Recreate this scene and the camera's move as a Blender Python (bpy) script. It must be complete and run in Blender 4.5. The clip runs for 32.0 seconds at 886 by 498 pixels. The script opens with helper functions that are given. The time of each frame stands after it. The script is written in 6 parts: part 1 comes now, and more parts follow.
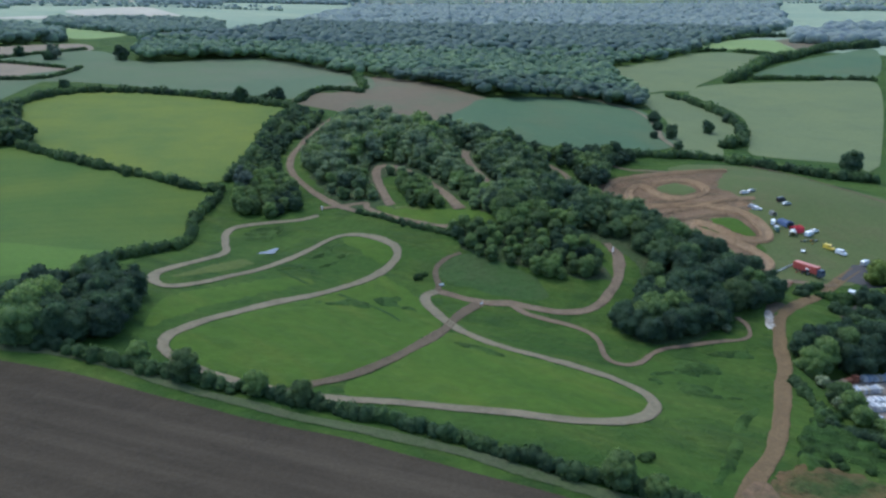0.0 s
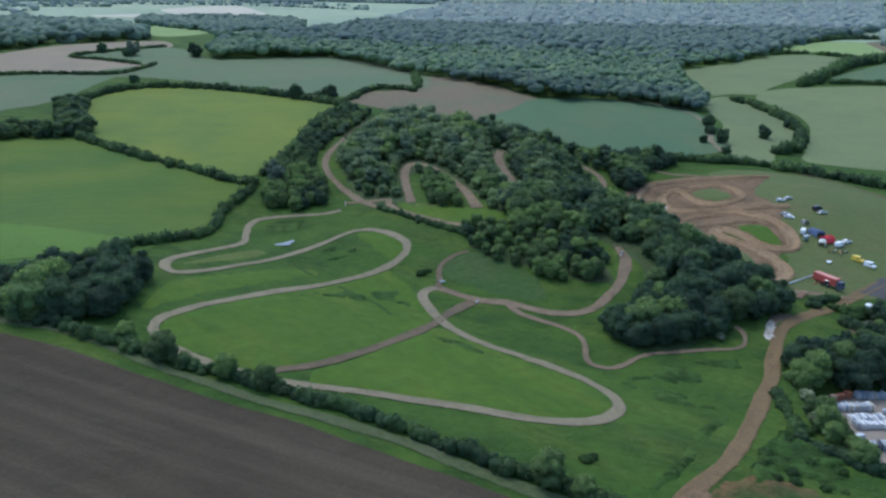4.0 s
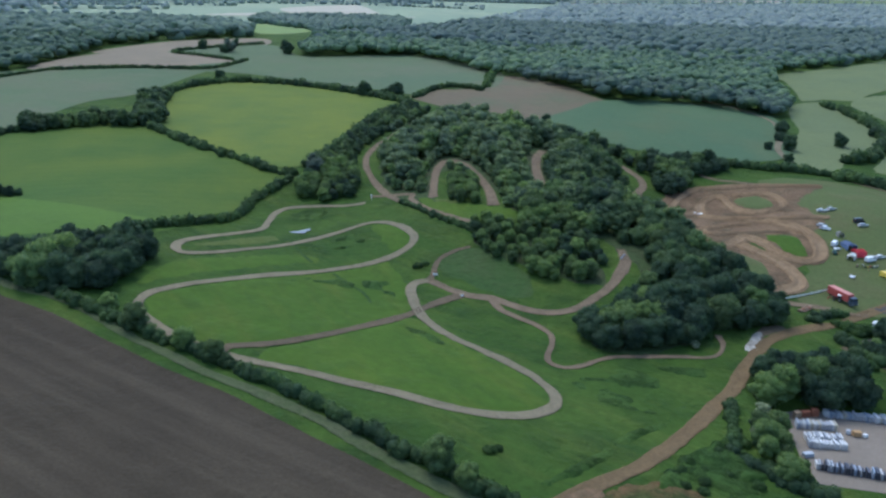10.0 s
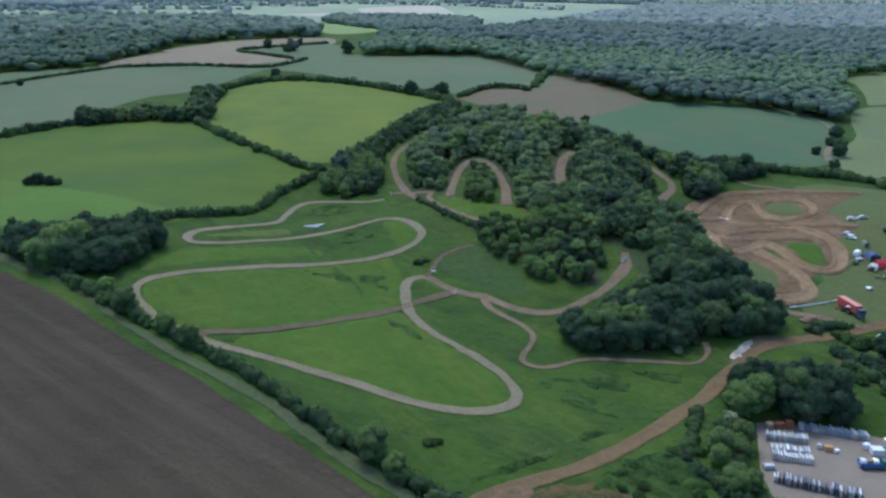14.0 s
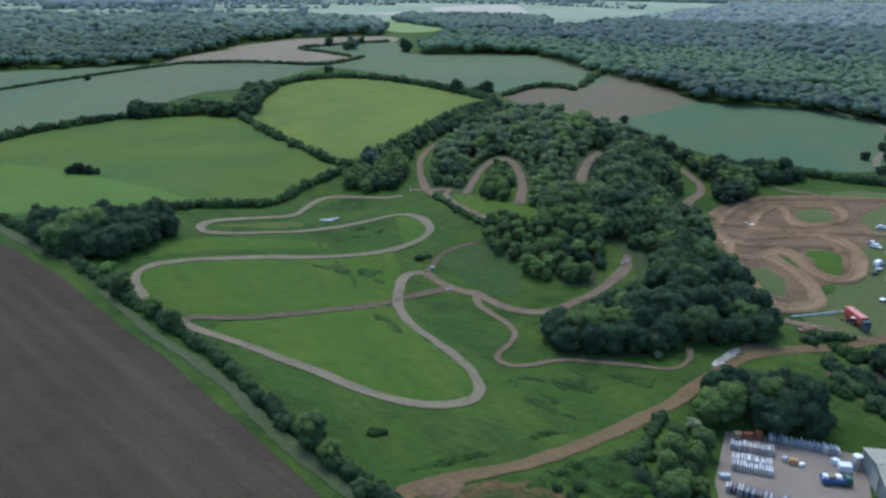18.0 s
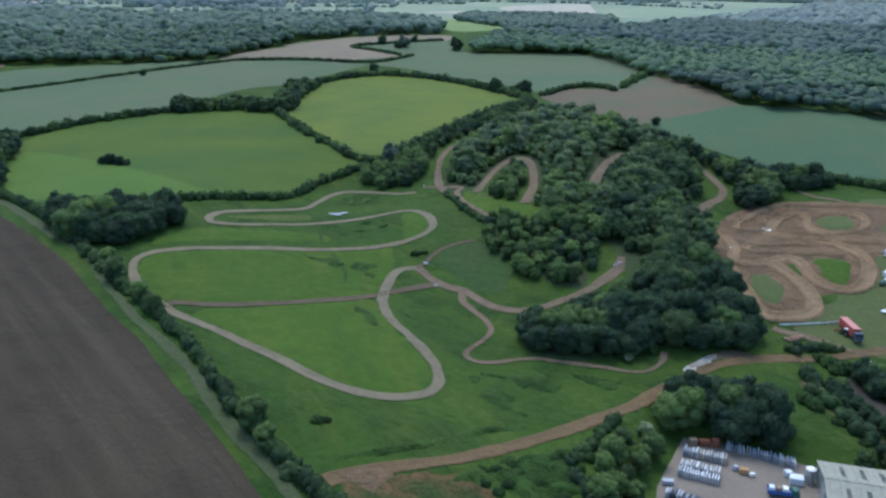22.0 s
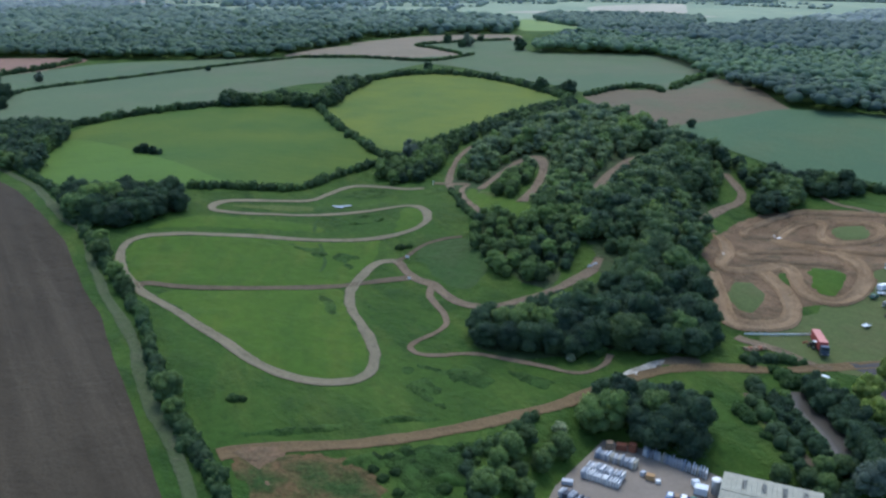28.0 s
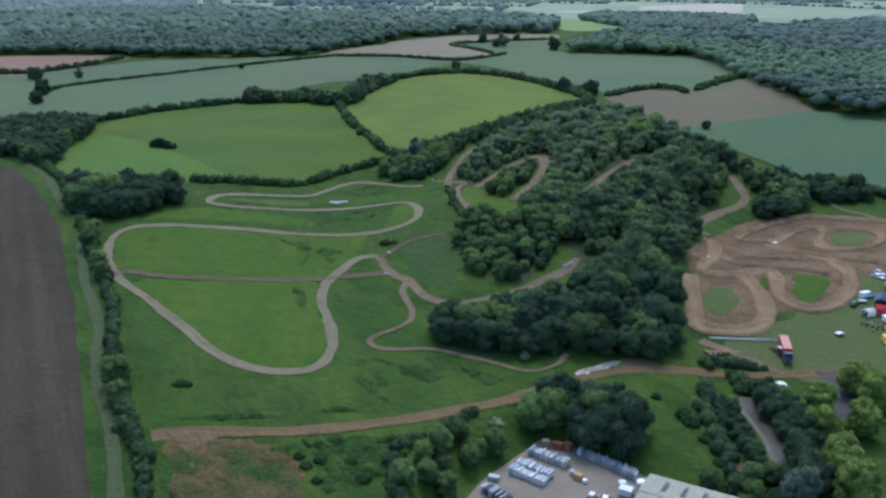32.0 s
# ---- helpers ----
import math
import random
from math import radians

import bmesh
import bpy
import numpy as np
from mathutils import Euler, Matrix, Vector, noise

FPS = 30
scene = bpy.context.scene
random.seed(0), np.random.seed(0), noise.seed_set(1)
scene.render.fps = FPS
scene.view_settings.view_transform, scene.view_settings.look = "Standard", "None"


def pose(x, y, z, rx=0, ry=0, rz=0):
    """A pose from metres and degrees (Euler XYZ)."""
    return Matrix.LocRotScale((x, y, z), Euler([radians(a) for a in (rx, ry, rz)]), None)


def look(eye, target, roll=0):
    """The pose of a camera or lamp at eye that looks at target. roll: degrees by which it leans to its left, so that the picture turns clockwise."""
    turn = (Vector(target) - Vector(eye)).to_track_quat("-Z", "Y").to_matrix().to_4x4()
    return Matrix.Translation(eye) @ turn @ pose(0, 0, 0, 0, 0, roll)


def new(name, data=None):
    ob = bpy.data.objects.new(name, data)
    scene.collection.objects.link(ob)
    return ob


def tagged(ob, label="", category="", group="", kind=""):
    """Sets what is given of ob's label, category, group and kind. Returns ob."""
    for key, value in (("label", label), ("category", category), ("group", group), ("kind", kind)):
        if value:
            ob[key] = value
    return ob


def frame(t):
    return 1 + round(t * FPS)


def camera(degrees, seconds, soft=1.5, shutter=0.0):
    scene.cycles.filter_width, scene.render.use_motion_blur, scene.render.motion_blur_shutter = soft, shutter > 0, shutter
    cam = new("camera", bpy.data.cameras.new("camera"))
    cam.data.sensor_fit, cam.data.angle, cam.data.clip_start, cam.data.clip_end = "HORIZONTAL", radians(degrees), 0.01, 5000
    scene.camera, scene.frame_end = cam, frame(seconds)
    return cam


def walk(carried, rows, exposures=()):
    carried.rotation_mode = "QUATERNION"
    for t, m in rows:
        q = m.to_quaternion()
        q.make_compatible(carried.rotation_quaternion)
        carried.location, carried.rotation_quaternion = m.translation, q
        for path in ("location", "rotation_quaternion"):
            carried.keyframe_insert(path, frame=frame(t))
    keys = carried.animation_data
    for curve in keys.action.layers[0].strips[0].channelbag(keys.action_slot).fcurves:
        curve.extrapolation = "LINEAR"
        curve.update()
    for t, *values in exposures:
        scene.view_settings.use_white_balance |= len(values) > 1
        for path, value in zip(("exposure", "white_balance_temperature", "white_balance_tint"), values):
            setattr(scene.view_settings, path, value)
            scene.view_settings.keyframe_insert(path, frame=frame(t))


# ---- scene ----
cam = camera(57.52, 32.0, soft=2.5)
PATH = [
    (0, (-19.60, -291.55, 99.20), (-9.59, -196.60, 69.43), 0.04),
    (0.5, (-15.97, -292.50, 99.47), (-7.27, -197.45, 69.64), 0.02),
    (1, (-12.29, -293.40, 99.66), (-4.93, -198.25, 69.80), 0.06),
    (1.5, (-8.59, -294.33, 99.74), (-2.60, -199.07, 69.91), 0.06),
    (2, (-4.83, -295.20, 99.79), (-0.15, -199.87, 69.97), 0.09),
    (2.5, (-1.10, -295.91, 99.86), (2.26, -200.52, 70.04), 0.10),
    (3, (2.73, -296.73, 99.94), (4.75, -201.30, 70.10), 0.12),
    (3.5, (6.48, -297.44, 100.03), (7.16, -202.00, 70.17), 0.13),
    (5.5, (21.63, -299.64, 100.23), (17.31, -204.30, 70.34), 0.14),
    (6, (25.48, -300.05, 100.21), (20.30, -204.77, 70.33), 0.17),
    (6.5, (29.30, -300.39, 100.17), (22.87, -205.17, 70.29), 0.18),
    (7, (33.15, -300.69, 100.17), (25.38, -205.58, 70.29), 0.18),
    (7.5, (36.98, -300.99, 100.19), (27.90, -206.00, 70.30), 0.19),
    (8, (40.76, -301.26, 100.19), (30.39, -206.40, 70.30), 0.21),
    (8.5, (44.67, -301.43, 100.22), (33.05, -206.71, 70.32), 0.23),
    (9, (48.57, -301.48, 100.22), (35.66, -206.93, 70.33), 0.24),
    (9.5, (52.39, -301.43, 100.24), (38.16, -207.07, 70.35), 0.25),
    (10, (56.14, -301.28, 100.31), (40.67, -207.12, 70.38), 0.23),
    (10.5, (60.01, -301.11, 100.33), (43.35, -207.16, 70.39), 0.25),
    (11, (63.91, -300.93, 100.38), (46.02, -207.20, 70.44), 0.22),
    (11.5, (67.87, -300.64, 100.47), (48.72, -207.17, 70.53), 0.19),
    (12, (71.77, -300.30, 100.52), (51.29, -207.11, 70.58), 0.16),
    (12.5, (75.68, -299.89, 100.49), (53.89, -206.99, 70.56), 0.13),
    (13, (79.47, -299.33, 100.48), (56.43, -206.73, 70.55), 0.10),
    (13.5, (83.38, -298.70, 100.38), (59.11, -206.42, 70.46), 0.10),
    (14, (87.22, -298.05, 100.31), (61.74, -206.09, 70.40), 0.10),
    (14.5, (91.09, -297.34, 100.32), (64.38, -205.74, 70.36), 0.11),
    (16.5, (105.95, -294.16, 100.36), (74.46, -204.12, 70.33), 0.09),
    (17, (109.67, -293.22, 100.32), (77.05, -203.58, 70.29), 0.09),
    (17.5, (113.38, -292.21, 100.22), (79.59, -203.02, 70.19), 0.08),
    (18, (117.09, -291.17, 100.27), (82.09, -202.44, 70.24), 0.04),
    (18.5, (120.85, -290.14, 100.30), (84.67, -201.88, 70.25), 0.04),
    (19, (124.48, -289.02, 100.32), (87.28, -201.20, 70.25), 0.04),
    (19.5, (128.02, -287.85, 100.29), (89.89, -200.43, 70.21), 0.05),
    (20, (131.69, -286.62, 100.27), (92.59, -199.64, 70.17), 0.06),
    (20.5, (135.22, -285.39, 100.25), (95.12, -198.87, 70.14), 0.08),
    (21, (138.80, -284.12, 100.20), (97.60, -198.12, 70.08), 0.12),
    (21.5, (142.37, -282.79, 100.18), (100.09, -197.32, 70.04), 0.12),
    (22, (145.92, -281.50, 100.16), (102.58, -196.56, 70.03), 0.12),
    (22.5, (149.44, -280.09, 100.09), (105.05, -195.70, 69.96), 0.13),
    (23, (152.93, -278.57, 100.05), (107.51, -194.73, 69.90), 0.14),
    (23.5, (156.40, -277.09, 100.01), (109.96, -193.81, 69.88), 0.16),
    (24, (159.88, -275.53, 99.94), (112.59, -192.73, 69.79), 0.16),
    (24.5, (163.25, -273.97, 99.84), (115.15, -191.64, 69.70), 0.14),
    (25, (166.69, -272.31, 99.80), (117.76, -190.47, 69.66), 0.15),
    (25.5, (170.09, -270.66, 99.74), (120.35, -189.32, 69.60), 0.13),
    (27.5, (183.46, -263.74, 99.49), (130.44, -184.49, 69.34), 0.13),
    (28, (186.78, -261.87, 99.47), (132.92, -183.20, 69.32), 0.12),
    (28.5, (190.07, -260.05, 99.44), (135.39, -181.95, 69.28), 0.12),
    (29, (193.31, -258.34, 99.44), (137.82, -180.82, 69.25), 0.16),
    (29.5, (196.56, -256.66, 99.49), (140.31, -179.69, 69.29), 0.17),
    (30, (199.68, -254.80, 99.48), (142.71, -178.37, 69.28), 0.16),
    (30.5, (202.81, -252.71, 99.40), (145.19, -176.76, 69.19), 0.13),
    (31, (205.99, -250.51, 99.28), (147.66, -175.09, 69.11), 0.14),
    (31.5, (209.13, -248.46, 99.18), (150.17, -173.53, 69.02), 0.12),
    (32, (212.22, -246.51, 99.20), (152.61, -172.11, 69.02), 0.12),
]
walk(cam, [(t, look(eye, target, roll)) for t, eye, target, roll in PATH], exposures=[(0, 0.50, 5510, 4.2), (32, 0.45, 5510, 4.2)])

# ---- light ----
world = bpy.data.worlds.new("sky")
scene.world = world
world.use_nodes = True
wn = world.node_tree.nodes
sky = wn.new("ShaderNodeTexSky")
sky.sky_type, sky.sun_disc = "NISHITA", False
sky.sun_elevation, sky.sun_rotation = radians(60), radians(-35)
sky.air_density, sky.dust_density, sky.ozone_density = 1.0, 2.5, 1.0
wn["Background"].inputs["Strength"].default_value = 0.19
world.node_tree.links.new(sky.outputs[0], wn["Background"].inputs["Color"])
sun_data = bpy.data.lights.new("sun", "SUN")
sun_data.energy, sun_data.angle, sun_data.color = 1.0, radians(22), (1.0, 0.95, 0.87)
sun = new("sun", sun_data)
sun.matrix_world = look((-40, 57, 125), (0, 0, 0))

# ---- terrain ----
TREND = (8.02, -22.12, 27.04, 5.91, 14.11, 13.84)
HILLS = [
    (-80, -40, 60, 5.87),
    (30, 110, 70, 11.15),
    (75, 0, 50, 5.79),
    (115, 95, 35, -12.61),
    (170, 85, 45, 9.02),
    (160, 0, 45, -3.05),
    (60, -90, 50, 0.27),
    (-180, 110, 110, 3.27),
    (-60, 60, 45, -6.87),
    (10, 40, 40, -0.2),
    (0, -60, 60, -9.67),
    (-80, 280, 130, -0.83),
    (230, 330, 130, -8.53),
    (-300, 480, 180, 5.99),
    (70, 330, 110, 19.06),
    (0, 480, 150, -1.33),
    (90, 150, 40, -3.52),
    (-30, -150, 80, 7.24),
    (150, -120, 80, -2.98),
    (130, 40, 35, -1.83),
    (-190, 0, 80, -0.76),
    (-130, -138, 38, 0.54),
    (-130, -86, 38, 1.33),
    (-130, -34, 38, 2.13),
    (-130, 18, 38, 0.54),
    (-130, 70, 38, 0.91),
    (-78, -190, 38, -0.45),
    (-78, -138, 38, -0.31),
    (-78, -86, 38, -0.39),
    (-78, -34, 38, -0.48),
    (-78, 18, 38, -3.1),
    (-78, 70, 38, 2.1),
    (-26, -190, 38, -1.01),
    (-26, -86, 38, 3.34),
    (-26, -34, 38, -0.32),
    (-26, 18, 38, 0.51),
    (-26, 70, 38, 0.83),
    (26, -190, 38, 0.3),
    (26, -138, 38, 3.04),
    (26, -86, 38, 1.54),
    (26, -34, 38, -1.98),
    (26, 18, 38, 2.47),
    (26, 70, 38, 0.53),
    (78, -190, 38, 0.53),
    (78, -86, 38, -1.64),
    (78, -34, 38, 0.35),
    (78, 18, 38, 1.23),
    (78, 70, 38, -1.67),
    (130, -190, 38, 0.31),
    (130, -138, 38, 0.98),
    (130, -86, 38, 0.99),
    (130, -34, 38, -0.33),
    (130, 18, 38, -0.4),
    (130, 70, 38, 0.91),
    (-39.5, 391, 85, -0.99),
    (67.6, 322, 85, -0.93),
    (131, 169, 85, -0.47),
    (-234.8, 347.8, 85, 0.42),
    (-78, 289, 85, 1.34),
    (-290, 482, 100, -0.61),
    (-230, 480, 85, 0.69),
    (-74, 87, 85, -0.98),
]


def blend(a, b, v):
    t = np.clip((v - a) / (b - a), 0, 1)
    return t * t * (3 - 2 * t)


def height(x, y):
    """Height of the land at x, y (arrays or numbers)."""
    x, y = np.asarray(x, float), np.asarray(y, float)
    u, v = np.tanh(x / 500), np.tanh((y - 100) / 600)
    z = TREND[0] + TREND[1] * u + TREND[2] * v + TREND[3] * u * v + TREND[4] * u * u + TREND[5] * v * v
    for a, b, r, h in HILLS:
        z = z + h * np.exp(-((x - a) ** 2 + (y - b) ** 2) / (2 * r * r))
    far = np.hypot(x, y)
    z = z + blend(900, 4800, far) * (92 - z)
    dx, dy = np.abs(x - 144) - 29, np.abs(y + 107) - 21
    out = np.hypot(np.maximum(dx, 0), np.maximum(dy, 0))
    return z + blend(9, 0, out) * (-10.5 - z)


# ---- plan: lines and outlines on the ground, metres ----
TRACK_MAIN_NORTH = [(-37.8, 49.6), (-45.4, 46.9), (-58.7, 45), (-70.1, 40.2), (-73.9, 32), (-72.5, 17.6), (-71.1, 5.4), (-76, -5.7), (-82.2, -17),
    (-87.4, -28.4), (-87.7, -34.2), (-86.5, -38.6), (-83.8, -41.6), (-79.7, -42.2), (-71.4, -35), (-64.4, -24.8), (-57.2, -15.6), (-49.9, -5.3),
    (-42.4, 6.1), (-36.3, 15.7), (-30.5, 22.4), (-23.9, 23.7), (-16.3, 20.1), (-10.1, 14.1), (-6.3, 6.9), (-6.5, -1.4), (-10.2, -9.8), (-16.5, -18),
    (-23, -25.1), (-31.1, -33.5), (-39, -41.1), (-46.6, -48.7), (-53.5, -56.1), (-59.9, -64), (-66.1, -71.7), (-70.5, -78.4), (-72.7, -82.1),
    (-72.6, -89.5), (-67.9, -96.8), (-59.9, -103.6), (-51.6, -108.5), (-42.8, -112.4), (-35.5, -114.4)]
TRACK_MAIN_SOUTH = [(-35.6, -115.1), (-26.7, -116.3), (-15.3, -117.6), (-2.8, -119.4), (8.8, -121), (18.5, -122.7), (26.8, -124.2), (33.7, -124.8),
    (39.7, -124), (44.7, -122.2), (48.6, -119.7), (51.6, -116.5), (54.1, -112.4), (55.1, -108), (53.8, -102.8), (50.1, -97.2), (45.6, -92.2),
    (39.7, -87), (32.1, -81.4), (24.6, -76.2), (18.2, -70.7), (11.8, -62.8), (7.1, -54.5), (2.8, -43.7), (1.2, -35.7), (2.9, -31.7), (6.4, -29.6)]
TRACK_STRAIGHT = [(-35.6, -115.1), (-34.7, -110), (-25.5, -105.2), (-19, -99.2), (-13.7, -92.1), (-8.6, -84.3), (-3.7, -75.8), (1.7, -67.4),
    (5.8, -60.2), (10.4, -50.5), (16.8, -42), (19.8, -39.3)]
TRACK_HOOK = [(6.4, -29.6), (7.3, -23.8), (6.7, -17.4), (8.1, -10.8), (12.2, -5), (17.5, -1)]
TRACK_EAST = [(6.4, -29.6), (20.8, -38), (29.8, -39.3), (36.8, -42.7), (45.2, -46.2), (53.8, -46.2), (60.6, -42.3), (66, -35.4), (70.5, -28.1),
    (74.5, -18.7), (77.1, -9.3), (75.4, 1.8)]
TRACK_NARROW = [(29.8, -39.3), (33.8, -47.2), (39.4, -51.6), (46.7, -56.5), (51.7, -62.7), (52.2, -70.6), (51.2, -76.6), (52, -82.7), (56.6, -85),
    (62.2, -81.4), (67.2, -75.9), (72.1, -73), (82.7, -71), (91.1, -69.2), (97.4, -68.4), (102.3, -65.6), (104.7, -59.4), (104.1, -53)]
ROAD = [(55.5, -159.4), (59.5, -152.4), (73.7, -136.2), (78.5, -128.8), (86.2, -117.2), (92.6, -106.2), (97.6, -96.7), (103.9, -84.8), (108.9, -73.2), (114.3, -62.7), (120.6, -52.5),
    (127, -45.1), (146.5, -30.8), (158.8, -19.6), (167.6, -12.1), (176.5, -4.8)]
WOODTRACK_GATE = [(-20.5, 48.5), (-30.5, 60.8), (-41.3, 79.5), (-50.2, 99.7), (-55.1, 120), (-54, 142.7), (-49.1, 170.9), (-41.3, 205),
    (-35.8, 230.5)]
WOODTRACK_ARCH = [(-6.3, 51), (-7.9, 60.5), (-10.3, 75), (-11.5, 93.5), (-9.9, 104.3), (-5.3, 106.1), (2.4, 97), (11.7, 78.5), (18.7, 57.9),
    (23.1, 38.7)]
WOODTRACK_CLIMB = [(44.4, 60.2), (40, 81.6), (36.8, 104), (36.1, 123.7), (38.5, 140.9)]
WOODTRACK_SPUR = [(77.8, 151), (85.4, 141), (91.1, 132.9), (92.2, 122.8), (89, 111.5), (87.4, 95.6), (88.8, 82.9), (95.3, 77.8)]
WOODTRACK_RIDGE = [(-37.5, 58.1), (-26.5, 57.1), (-17.7, 57.3), (-16.9, 51.6), (-11.7, 43.8), (-1.7, 33.1), (7.9, 25.9), (15.4, 21.6)]
PIT_A = [(98.3, 71.9), (103.7, 63.7), (109.3, 47.6), (111.5, 30.8), (115.4, 27.7), (120.4, 31.8), (126.3, 40.6), (129.9, 46.7), (134.3, 42.3),
    (138.3, 31.9), (143.4, 24.7), (152.6, 24.1), (157.6, 33.9), (158.1, 46.9), (153.4, 59.3), (146.6, 68.3), (137.1, 77.2), (127.8, 82.2),
    (117.5, 88.6)]
PIT_B = [(116.9, 96.1), (110.4, 89.2), (106.2, 86.7), (104.1, 92.9), (105.5, 103.4), (110.9, 116.1), (118.3, 126.2), (127.1, 130.2), (159.4, 128.5),
    (170.3, 126.9), (181.2, 126.6)]
PIT_C = [(118.7, 91.3), (119.1, 103.9), (121.9, 112.2), (127.3, 117.7), (131.4, 115.3), (132.7, 103.8), (136.9, 92.4), (143.8, 86.2), (151.7, 87),
    (155.8, 93.6), (155.2, 106), (151.1, 115.1), (144.2, 117), (136.5, 117)]
PIT_D = [(117.5, 88.6), (125.3, 83.6), (137, 78.2), (147.6, 74.7), (151, 72.9), (163.6, 71.2), (169.7, 69.5)]
PIT_E = [(125.6, 35.4), (132.4, 27.6), (138.3, 18.6), (141.8, 9), (142.3, 1.5), (139.3, -4.5), (133.5, -9.5), (128.7, -11.5), (124.9, -7.9),
    (120.2, 2.6), (114.5, 13.5), (110.8, 20.9)]
PIT_AREA = [(96.8, 95.4), (104, 119.8), (118.9, 132.4), (141.8, 137.6), (166.8, 134.1), (184.6, 129.2), (164.4, 97.5), (167.2, 75.9), (167.7, 62.7),
    (161.6, 54.8), (162.8, 41.9), (160, 29.4), (151.7, 21.5), (144.1, 15), (142.5, 2.8), (137.4, -9.2), (128.6, -11.7), (123.1, -0.2), (111.9, 20.5),
    (100.5, 39.1), (97.3, 69.1)]
PIT_ISLAND_A = [(138.3, 51.7), (147.6, 51.4), (152.6, 47.5), (153.8, 36.8), (152.5, 29.5), (148.5, 26.4), (144.5, 30), (140.1, 38.9)]
PIT_ISLAND_B = [(135.5, 112.4), (148, 113.5), (151.9, 104.5), (152.4, 93.9), (144.9, 92.3), (137.4, 99.4)]
PIT_ISLAND_C = [(118.3, 17.5), (122.7, 23.2), (129.2, 20.9), (133.7, 12.3), (133.5, 0.8), (128.3, -2.4), (121.7, 4)]
PIT_ISLAND_D = [(129.1, 37.1), (131.1, 41.5), (134.4, 38.4), (139.2, 25.4), (142.6, 14.3), (141.5, 12.6), (136.7, 21.5)]
FIELD_WEST = [(-235, -34), (-261, -6), (-278, 44), (-273, 85), (-258, 118), (-237, 143), (-201, 157), (-172, 135), (-130, 109), (-91, 87), (-87, 64),
    (-88, 31), (-96, -13), (-107, -34), (-143, -55), (-165, -68), (-205, -56)]
FIELD_WEST_STRIP = [(-232, -31), (-252, -4), (-228, 4), (-194, 3), (-155, -3), (-118, -10), (-101, -8), (-109, -31), (-145, -51), (-165, -63),
    (-203, -52)]
FIELD_YELLOW = [(-208, 165), (-227, 197), (-242, 243), (-238, 284), (-222, 314), (-182, 326), (-127, 309), (-85, 283), (-55, 256), (-68, 226),
    (-74, 184), (-75, 149), (-78, 120), (-86, 96), (-104, 94), (-139, 114), (-178, 140)]
FIELD_GREY = [(-327, -33), (-313, -0), (-294, 28), (-273, 82), (-270, 135), (-273, 206), (-257, 244), (-256, 336), (-256, 373), (-298, 364),
    (-346, 341), (-378, 317), (-404, 243), (-419, 157), (-428, 76), (-434, 15)]
FIELD_GREY_NORTH = [(-431, 19), (-436, 53), (-417, 84), (-407, 156), (-392, 242), (-370, 313), (-413, 286), (-450, 245), (-497, 188), (-502, 127),
    (-503, 92), (-499, 49)]
FIELD_RED = [(-641, 113), (-570, 187), (-532, 193), (-505, 136), (-506, 89), (-512, 54)]
FIELD_TAN = [(-394, 313), (-398, 375), (-378, 426), (-332, 450), (-301, 444), (-259, 427), (-272, 380), (-318, 344), (-356, 319)]
FIELD_TAN_NORTH = [(-397, 414), (-392, 477), (-370, 545), (-310, 618), (-278, 559), (-302, 512), (-322, 458), (-353, 435)]
FIELD_CENTRE = [(-336, 443), (-324, 509), (-271, 552), (-210, 483), (-142, 553), (-103, 570), (-49, 519), (-14, 452), (-8, 332), (-49, 327),
    (-68, 296), (-102, 317), (-133, 327), (-217, 356), (-267, 352), (-281, 377), (-258, 423)]
FIELD_BROWN = [(-66, 288), (-49, 321), (-28, 322), (-9, 419), (33, 373), (62, 319), (78, 293), (66, 262), (49, 230), (35, 205), (2, 223), (-34, 251)]
FIELD_TEAL = [(69, 293), (94, 311), (141, 339), (187, 363), (202, 315), (191, 249), (177, 197), (124, 171), (89, 181), (53, 194), (28, 209), (38, 234),
    (55, 264)]
FIELD_EAST = [(283, 431), (313, 468), (370, 480), (426, 478), (484, 459), (296, 163), (282, 169), (257, 178), (228, 189), (237, 214), (258, 257),
    (282, 314), (289, 360), (282, 402)]
FIELD_EAST_NORTH = [(250, 573), (339, 645), (398, 707), (449, 724), (477, 688), (488, 656), (458, 625), (411, 580), (364, 532), (335, 500), (309, 471),
    (289, 442), (265, 444), (244, 428), (249, 475), (252, 537)]
FIELD_VALLEY = [(230, 404), (260, 429), (265, 389), (269, 339), (262, 293), (241, 239), (218, 211), (204, 182), (187, 184), (184, 200), (187, 231),
    (209, 290), (215, 344)]
FIELD_EAST_TEAL = [(383, 512), (455, 590), (520, 647), (581, 691), (667, 747), (507, 495), (437, 497)]
FIELD_EAST_PALE = [(417, 741), (504, 881), (562, 917), (605, 900), (575, 806), (548, 715), (524, 683), (503, 712), (480, 758), (458, 760)]
FIELD_EAST_BROWN = [(608, 900), (676, 912), (665, 813), (653, 789), (584, 763), (553, 721), (577, 806)]
FAR_PALE = [(-451, 1172), (-594, 1476), (-551, 1888), (-406, 1533), (-344, 1316), (-408, 1258)]
FAR_PALE_B = [(-574, 1040), (-512, 1213), (-330, 1276), (-256, 1299), (-345, 1181), (-461, 1089)]
FAR_LIME = [(-834, 785), (-853, 847), (-689, 961), (-629, 887), (-704, 772)]
FAR_LIME_B = [(-421, 814), (-451, 898), (-374, 846), (-301, 782), (-331, 680)]
